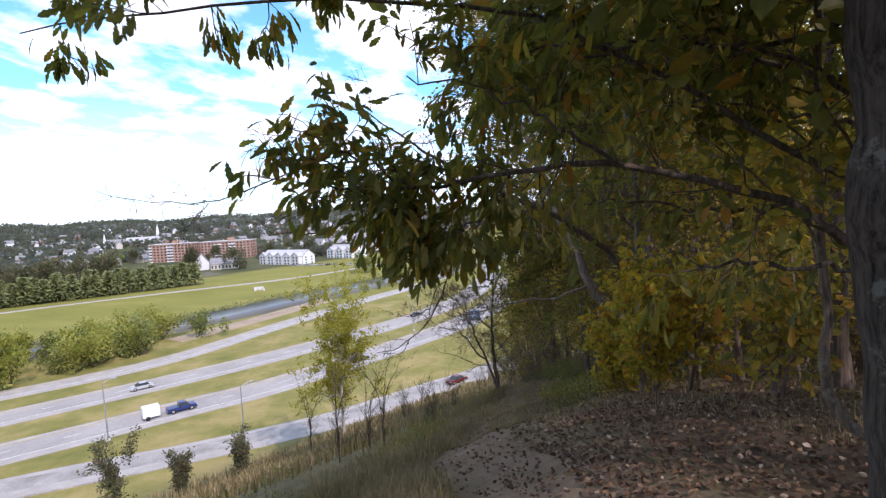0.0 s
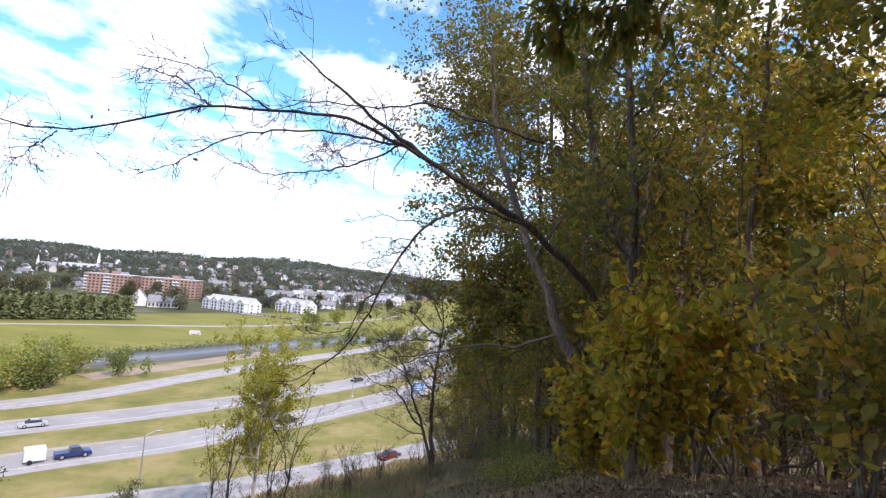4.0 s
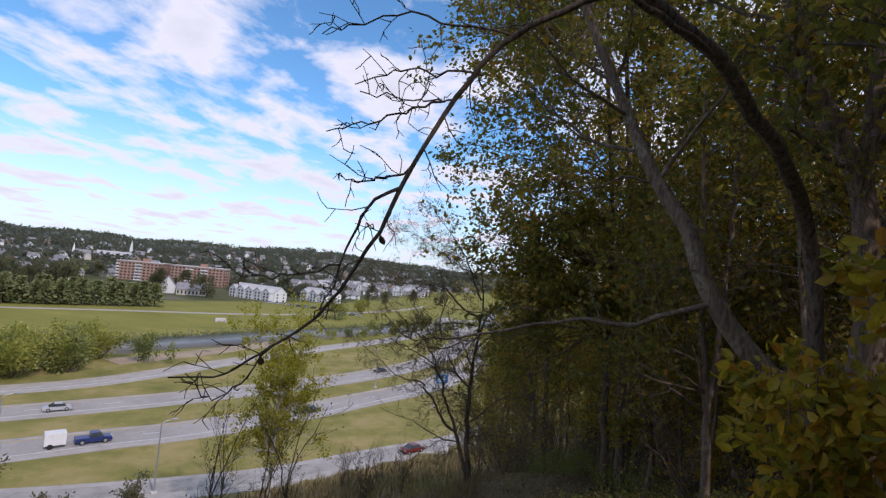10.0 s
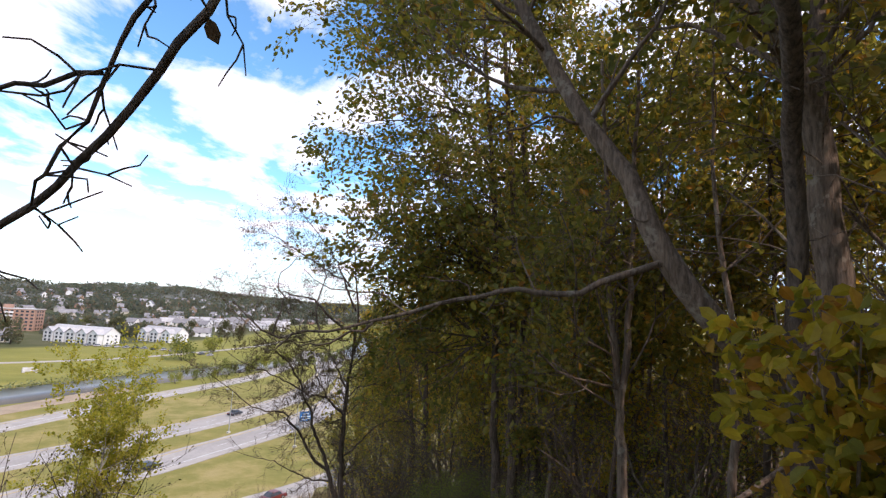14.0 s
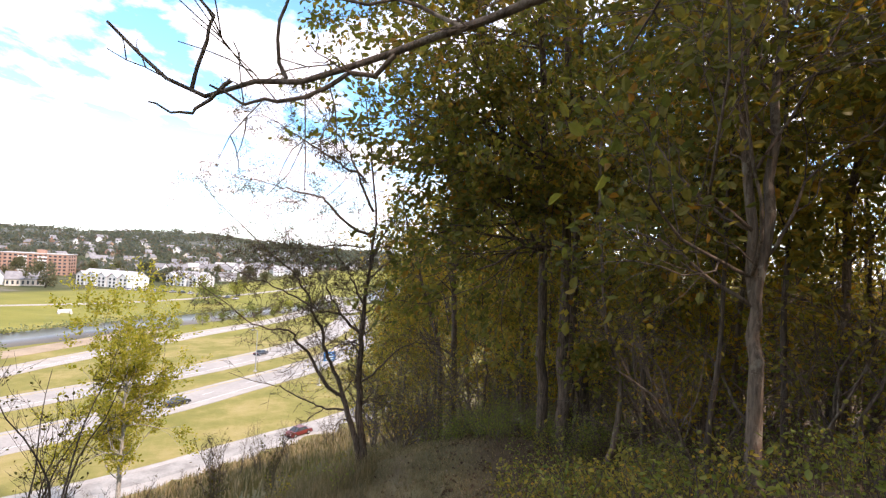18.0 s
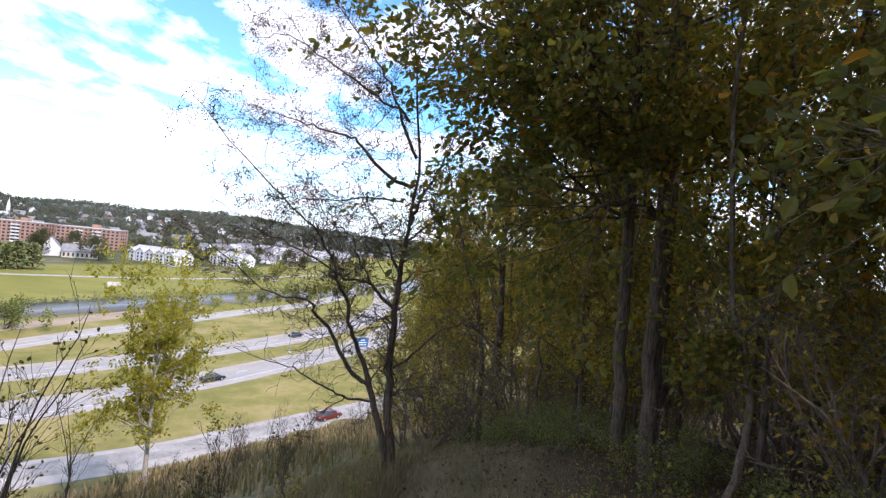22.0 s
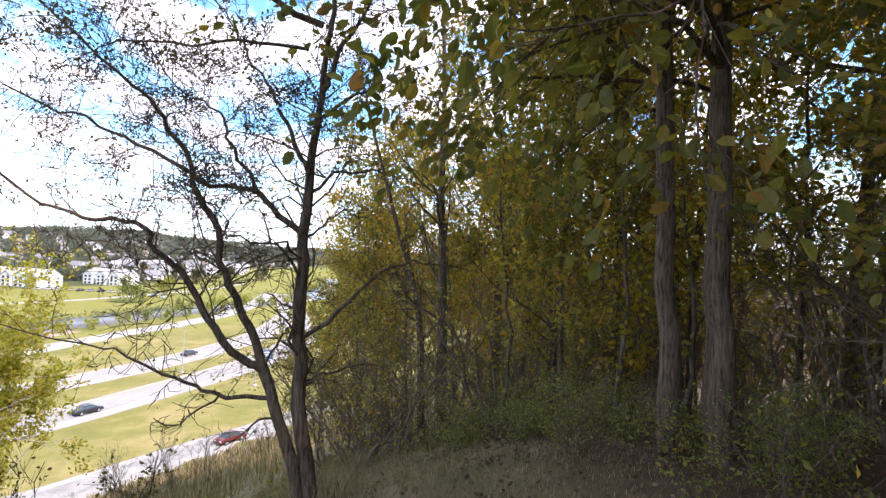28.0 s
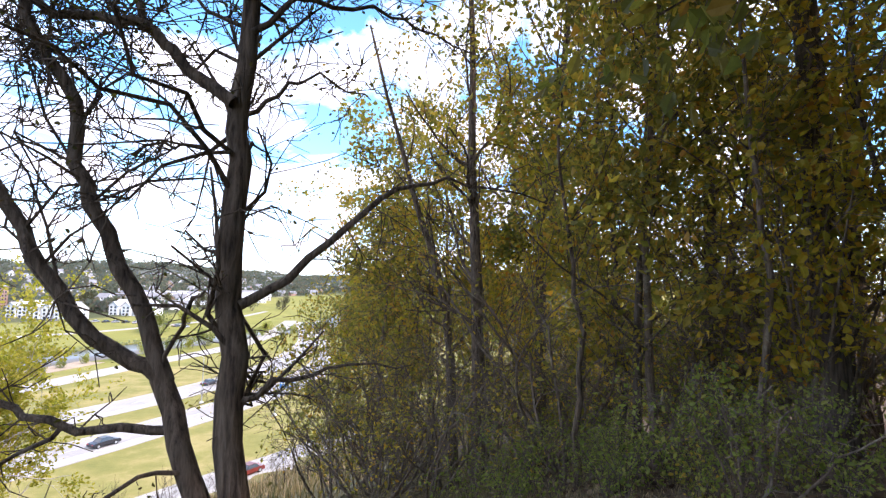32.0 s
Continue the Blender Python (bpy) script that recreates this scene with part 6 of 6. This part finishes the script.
# crooked young tree with a pale root
w = Wood(450)
line, radii = trunk_line(w, [(5.0, 1.3, land_at(5.0, 1.3) - 0.1), (4.75, 1.5, -0.2), (4.5, 1.72, 0.02), (4.47, 1.78, 0.35), (4.44, 1.8, 0.9), (4.5, 1.95, 1.9), (4.6, 2.1, 3.4), (4.6, 2.3, 6.0)], 0.05, 0.018, 22)
side_twigs(w, line[10:], radii[10:], 12, 1.2, 2, 0.2, True, 0.08, 1.0, 4, 0.4)
plant("crooked_tree", "crooked young tree rising from a pale bent root", "tree", None, w, M_bark_grey, w.leaves(5, 0.12, 0.15, 0.3), M_leaf_mixed)


# saplings inside the edge of the wood
def sapling(name, label, x, y, height, r, seed, leafy, mat, bark, lean=(0, 0), per=4, size=0.10, first=0.45, gap=0.0):
    w = Wood(seed)
    z0 = land_at(x, y)
    line, radii = trunk_line(w, [(x, y, z0 - 0.2), (x + lean[0] * 0.5 + w.rng.normal(0, 0.08), y, z0 + height * 0.3), (x + lean[0] * 0.7, y + lean[1], z0 + height * 0.65), (x + lean[0], y + lean[1], z0 + height)], r, 0.008, 16, seed, 8, 0.025)
    side_twigs(w, line, radii, 12, height * 0.2, 2, first, leafy, 0.1, 0.9, 3, 0.45)
    return plant(name, label, "tree", None, w, bark, w.leaves(per, size, 0.12, 0.3, gap) if leafy else None, mat, group="saplings")


sapling("sapling", "tall thin sapling at the edge of the wood", 6.6, 12.4, 7.5, 0.06, 502, True, M_leaf_mixed, M_bark_grey, (0.1, 0.3))
sapling("sapling", "slender dark sapling at the edge of the wood", 6.7, 9.6, 6.5, 0.05, 503, True, M_leaf_mixed, M_bark_dark, (0.1, 0.1))
sapling("sapling", "slender dark sapling at the edge of the wood", 7.2, 16.2, 7.0, 0.05, 504, True, M_leaf_oak, M_bark_dark, (0.3, 0.0))
sapling("sapling", "thin grey sapling beside the trail", 6.0, 24.2, 6.5, 0.045, 505, True, M_leaf_mixed, M_bark_twin, (-0.1, 0.3))
sapling("sapling", "thin grey sapling beside the trail", 7.2, 22.6, 7.0, 0.05, 506, True, M_leaf_mixed, M_bark_grey, (0.3, 0.3))
sapling("sapling", "thin dark sapling among yellow leaves", 7.7, 21.6, 6.0, 0.045, 507, True, M_leaf_yellow, M_bark_dark, (0.2, 0.4))

# yellow-leaved shrubs
for x, y, h, s, mat, lab in ((4.9, 9.5, 2.3, 601, M_leaf_yellow, "yellow-leaved shrub leaning into the trail"), (5.6, 7.2, 2.8, 602, M_leaf_yellow, "orange and yellow shrub under the trees"), (4.75, 7.3, 2.4, 606, M_leaf_yellow, "tall turning shrub at the edge of the wood"), (5.3, 8.2, 2.7, 607, M_leaf_yellow, "tall yellow shrub under the dark tree"), (5.9, 5.0, 2.4, 603, M_leaf_mixed, "green and yellow shrub under the trees"), (7.6, 22.3, 4.5, 604, M_leaf_yellow, "tall yellow-green shrub behind the oak stems"), (8.6, 18.0, 4.0, 605, M_leaf_yellow, "tall yellow-green shrub under the oaks")):
    w = Wood(s)
    for k in range(6):
        a = w.rng.uniform(0, 6.28)
        ln, rd = trunk_line(w, [(x, y, land_at(x, y) - 0.1), (x + 0.25 * math.cos(a), y + 0.25 * math.sin(a), land_at(x, y) + h * 0.45), (x + (0.4 if s == 601 else 0.65) * math.cos(a), y + (0.4 if s == 601 else 0.65) * math.sin(a), land_at(x, y) + h * 0.9)], 0.02, 0.005, 10, s + k, 6)
        side_twigs(w, ln, rd, 9, h * (0.15 if s == 601 else 0.22), 1, 0.25, True, 0.03, 1.0, 3, 0.5)
    plant("shrub", lab, "shrub", None, w, M_bark_grey, w.leaves(3, 0.135 if y < 10 else 0.105, 0.07, 0.6, 0.4 if s in (602, 603) else 0.15), mat, group="shrubs")

# thickets: many-stemmed brushwood under the trees
brush = []
for s, mat, h in ((701, M_leaf_mixed, 4.2), (702, M_leaf_oak, 3.6), (703, M_leaf_mixed, 3.0), (704, M_leaf_yellow, 3.8), (705, M_leaf_weed, 2.2)):
    w = Wood(s)
    if s in (701, 703):
        for k in range(5):
            a = w.rng.uniform(0, 6.28)
            w.limb((0.1 * math.cos(a), 0.1 * math.sin(a), -0.1), (0.45 * math.cos(a), 0.45 * math.sin(a), 1), h * w.rng.uniform(0.7, 0.95), 0.03, 3, 0.2, 0.0, 6, 4, True, 1.0)
    for k in range(0 if s in (701, 703) else 7):
        a = w.rng.uniform(0, 6.28)
        b = w.rng.uniform(0.4, 1.2)
        ln, rd = trunk_line(w, [(0.15 * math.cos(a), 0.15 * math.sin(a), -0.1), (0.7 * b * math.cos(a), 0.7 * b * math.sin(a), h * 0.42), (1.3 * b * math.cos(a), 1.3 * b * math.sin(a), h * 0.75), (2.1 * b * math.cos(a), 2.1 * b * math.sin(a), h * (1.0 - 0.15 * b))], 0.022, 0.005, 12, s + k, 5, 0.05)
        side_twigs(w, ln, rd, 10, h * 0.27, 1, 0.12, True, -0.01, 1.5, 3, 0.42, 0.3)
    keep = w.rng.random(len(w.tips)) < (0.16 if s in (701, 703) else 0.6)
    t_, d_ = np.repeat(np.array(w.tips)[keep], 2, 0), np.repeat(np.array(w.ways)[keep], 2, 0)
    lv = rhomb_cloud(t_ + w.rng.normal(0, 0.1, t_.shape), d_ * 2 + w.rng.normal(0, 0.9, t_.shape) - (0, 0, 0.15), 0.085, w.rng)
    brush.append(plant("thicket", "many-stemmed brushwood with fine twigs and turning leaves", "shrub", pose(0, 0, -300), w, M_bark_grey, lv, mat, group="thickets"))
rng = np.random.default_rng(19)
spots = [(4.4, 29.6, 0), (4.6, 31.0, 2), (5.6, 31.5, 0), (5.0, 32.4, 3), (7.0, 30.0, 4), (5.2, 33.5, 0), (4.0, 28.6, 2), (6.9, 28.8, 0), (6.0, 34.5, 3), (4.5, 36.0, 0), (4.7, 26.7, 0), (5.3, 25.8, 2), (3.5, 30.4, 0), (5.3, 28.2, 0), (6.5, 26.1, 2), (3.9, 27.4, 2), (6.2, 24.6, 0)]
for _ in range(400):
    y = rng.uniform(2, 48)
    x = trail_x(y) + 2.9 + abs(rng.normal(0, 5.0)) + max(0, (y - 24) * 0.02)
    if y < 25 and x < trail_x(y) + 5.0 or any((x - a) ** 2 + (y - b) ** 2 < 1.25**2 for a, b, _ in spots) or (x - 5.9) ** 2 + (y - 27.0) ** 2 < 2.0:
        continue
    spots.append((x, y, int(rng.integers(5))))
spots = spots[:74]
for _ in range(30):
    spots.append((rng.uniform(8.6, 13.0), rng.uniform(11, 27), int(rng.integers(4))))
for _ in range(34):
    spots.append((rng.uniform(13.5, 26), rng.uniform(-4, 40), (1, 4, 1)[int(rng.integers(3))]))
for i, (x, y, k) in enumerate(spots):
    m = pose(x, y, land_at(x, y), 0, 0, rng.uniform(0, 360)) @ Matrix.Scale(rng.uniform(0.7, 1.25) * (1.7 if x > 13.4 else 1.0), 4)
    if i < 5:
        brush[i].matrix_basis = m
    else:
        copy_thing(brush[k], pose(0, 0, 0)).matrix_basis = m

for x, y in ((5.4, 20.9), (5.9, 21.7), (6.3, 18.9), (5.6, 22.8), (6.9, 19.0), (7.2, 19.6), (6.6, 21.6), (5.2, 24.2), (6.1, 23.5), (7.0, 22.9), (5.3, 25.4), (6.6, 24.9), (7.3, 17.6), (7.0, 16.4), (6.2, 16.0), (6.9, 15.0)):
    copy_thing(brush[4], pose(0, 0, 0)).matrix_basis = pose(x, y, land_at(x, y), 0, 0, rng.uniform(0, 360)) @ Matrix.Scale(rng.uniform(0.24, 0.45), 4)

# dark weeds on the steep bank at the top of the trail
for k in range(16):
    x, y = rng.uniform(-3.2, -0.4), rng.uniform(1.0, 4.6)
    copy_thing(brush[(4, 4, 2)[k % 3]], pose(0, 0, 0)).matrix_basis = pose(x, y, land_at(x, y), 0, 0, rng.uniform(0, 360)) @ Matrix.Scale(rng.uniform(0.28, 0.45), 4)

# ---- the open slope below the trail ----
w = Wood(801)
zp = land_at(-15.2, 54.5)
line, radii = trunk_line(w, [(-15.2, 54.5, zp - 0.3), (-15.1, 54.4, zp + 5), (-15.0, 54.2, zp + 10), (-14.8, 53.9, -9.4)], 0.2, 0.03)
side_twigs(w, line, radii, 46, 3.9, 2, 0.22, True, 0.08, 1.1, 4, 0.34)
w.bunch(-1.2)
plant("poplar", "lone yellow-green poplar with a pale trunk on the slope", "tree", None, w, M_bark_pale, w.leaves(7, 0.24, 0.16, 0.2, 0.1), M_leaf_poplar)


def bare_sapling(x, y, height, seed, leaves=None, label="thin bare sapling on the grassy slope", spreadw=0.2):
    w = Wood(seed)
    z0 = land_at(x, y)
    for k in range(3):
        a = w.rng.uniform(0, 6.28)
        line, radii = trunk_line(w, [(x, y, z0 - 0.2), (x + spreadw * 0.3 * height * math.cos(a) * 0.4, y, z0 + height * 0.4), (x + spreadw * height * math.cos(a), y + spreadw * height * math.sin(a), z0 + height * w.rng.uniform(0.75, 1.0))], 0.006 * height, 0.005, 12, seed + k, 6, 0.03)
        side_twigs(w, line, radii, 14, height * 0.16, 1, 0.2, True, 0.15, 0.8, 3, 0.4)
    lv = w.leaves(6, 0.22, 0.22, 0.3) if leaves == "full" else w.leaves(1, 0.06, 0.04, 0.3, 0.6)
    return plant("slope_sapling", label, "tree", None, w, M_bark_dark, lv, M_leaf_broad if leaves == "full" else M_leaf_sparse, group="slope saplings")


bare_sapling(-15.5, 44.5, 10.0, 811)
bare_sapling(-2.6, 18.8, 4.9, 812, spreadw=0.22)
bare_sapling(-3.5, 19.8, 4.6, 818, spreadw=0.2)
bare_sapling(-4.6, 18.8, 5.4, 819, spreadw=0.2)
bare_sapling(-0.6, 20.2, 1.6, 820)
bare_sapling(0.2, 23.5, 2.2, 821)
bare_sapling(-1.4, 24.5, 3.0, 822)
bare_sapling(-23.5, 46.0, 5.0, 813, "full", "small leafy tree on the grassy slope")
bare_sapling(-34.0, 42.0, 8.0, 814, "full", "small dark leafy tree on the grassy slope")
bare_sapling(-30.0, 46.0, 4.5, 815, "full", "small leafy tree on the grassy slope")
rng = np.random.default_rng(41)
for k in range(26):
    f = rng.random()
    x, y = -12 + 16 * f + rng.uniform(-3, 3), 42 + 26 * f + rng.uniform(-7, 7)
    bare_sapling(x, y, rng.uniform(2.0, 5.0), 830 + k)

# low green plants at the foot of the wood
herbs = []
for s, mat in ((901, M_leaf_oak), (902, M_leaf_mixed), (903, M_leaf_weed)):
    w = Wood(s)
    for k in range(6):
        a = w.rng.uniform(0, 6.28)
        ln, rd = trunk_line(w, [(0, 0, -0.05), (0.12 * math.cos(a), 0.12 * math.sin(a), 0.3), (0.3 * math.cos(a), 0.3 * math.sin(a), 0.55)], 0.006, 0.003, 6, s + k, 4, 0.01)
        for q in ln[1:]:
            w.tips += [q]
            w.ways += [(math.cos(a), math.sin(a), 0.2)]
    herbs.append(plant("low_plant", "low green leafy plant at the edge of the trail", "plant", pose(0, 0, -300), w, M_bark_dark, w.leaves(4, 0.055, 0.06, 0.2), mat, group="low plants"))
rng = np.random.default_rng(61)
for i in range(255):
    y = rng.uniform(9, 18 if i % 2 else 27) if i < 170 else rng.uniform(10, 15)
    x = trail_x(y) + 1.7 + abs(rng.normal(0, 2.2)) if i % 4 else trail_x(y) - 1.2 - abs(rng.normal(0, 1.2))
    if i >= 215:      # in patches round the oaks' feet
        a, b = ((6.3, 20.9), (5.6, 22.6), (4.9, 24.4), (7.7, 20.2), (6.9, 19.1))[i % 5]
        x, y = rng.normal(a, 0.45), rng.normal(b, 0.5)
    m = pose(x, y, land_at(x, y), 0, 0, rng.uniform(0, 360)) @ Matrix.Scale(rng.uniform(0.5, 1.0), 4)
    if i < 3:
        herbs[i].matrix_basis = m
    else:
        copy_thing(herbs[i % 3 if i < 215 else 2], pose(0, 0, 0)).matrix_basis = m

# ---- grass and fallen leaves ----
rng = np.random.default_rng(51)


def blades(x, y, h, lean=0.9, wide=0.0045):
    n = len(x)
    z = land(x, y)
    a = rng.uniform(0, 2 * np.pi, n)
    d = np.stack([np.cos(a), np.sin(a), 0 * a], 1)
    s = np.stack([-np.sin(a), np.cos(a), 0 * a], 1) * wide
    base = np.stack([x, y, z - 0.01], 1)
    l1 = (rng.random(n) * lean)[:, None]
    hh = h[:, None]
    mid = base + np.array([0, 0, 0.6]) * hh + d * l1 * hh * 0.4
    tip = base + np.array([0, 0, 0.95]) * hh + d * l1 * hh * 1.1
    v = np.stack([base - s, base + s, mid + s * 0.8, mid - s * 0.8, tip], 1).reshape(-1, 3)
    o = np.arange(n)[:, None] * 5
    return v, np.concatenate([o + [0, 1, 2], o + [0, 2, 3], o + [3, 2, 4]], 0)


n = 100000
y = rng.uniform(-2, 34, n)
left = rng.random(n) < 0.6
x = trail_x(y) + np.where(left, -0.55 - np.abs(rng.normal(0, 2.4, n)), 0.65 + 2.2 * soft(9, 3, y) + np.abs(rng.normal(0, 1.8, n)))
h = np.where(left, rng.uniform(0.1, 0.42, n), rng.uniform(0.03, 0.12, n) * (1 - 0.4 * soft(14, 17, y))) * (0.6 + 0.5 * np.sin(2.1 * x) * np.sin(1.7 * y + 1) + 0.3)
thing("dry_grass", "tufts of dry brown and green grass beside the trail", "grass", data=mesh_from("dry_grass", *blades(x, y, np.maximum(h, 0.05)), M_grass), kind="stuff")
n = 42000
y = rng.uniform(8, 30, n)
x = trail_x(y) + rng.normal(0.15, 0.75, n)
thing("trail_grass", "short thin grass growing through the trail", "grass", data=mesh_from("trail_grass", *blades(x, y, rng.uniform(0.03, 0.13, n), 1.2, 0.003), M_grass), kind="stuff")
n = 16000
f = rng.random(n)
x, y = -26 + 30 * f + rng.normal(0, 7, n), 30 + 40 * f + rng.normal(0, 9, n)
ok = (x + 45) * 0.69 - (y - 66) * 0.72 > 8
x, y = x[ok], y[ok]
thing("slope_grass", "rough dry grass on the slope below the trail", "grass", data=mesh_from("slope_grass", *blades(x, y, rng.uniform(0.4, 1.2, len(x)), 0.5, 0.05), M_grass), kind="stuff")
n = 20000
y = np.where(rng.random(n) < 0.45, rng.uniform(-2, 6, n), rng.uniform(-3, 30, n))
side_ = rng.random(n) < 0.13
x = trail_x(y) + np.where(side_, rng.normal(0, 0.6, n), 0.75 + np.abs(rng.normal(0, 3.2, n)))
at = np.stack([x, y, land(x, y) + 0.015 + 0.02 * rng.random(n)], 1)
way = np.stack([rng.normal(0, 1, n), rng.normal(0, 1, n), rng.normal(0, 0.25, n)], 1)
lv = leaf_cloud(at, way, 0.06, rng, 0.6)
thing("leaf_litter", "curled brown fallen leaves over the trail and forest floor", "fallen leaves", data=mesh_from("leaf_litter", *lv, M_litter), kind="stuff")
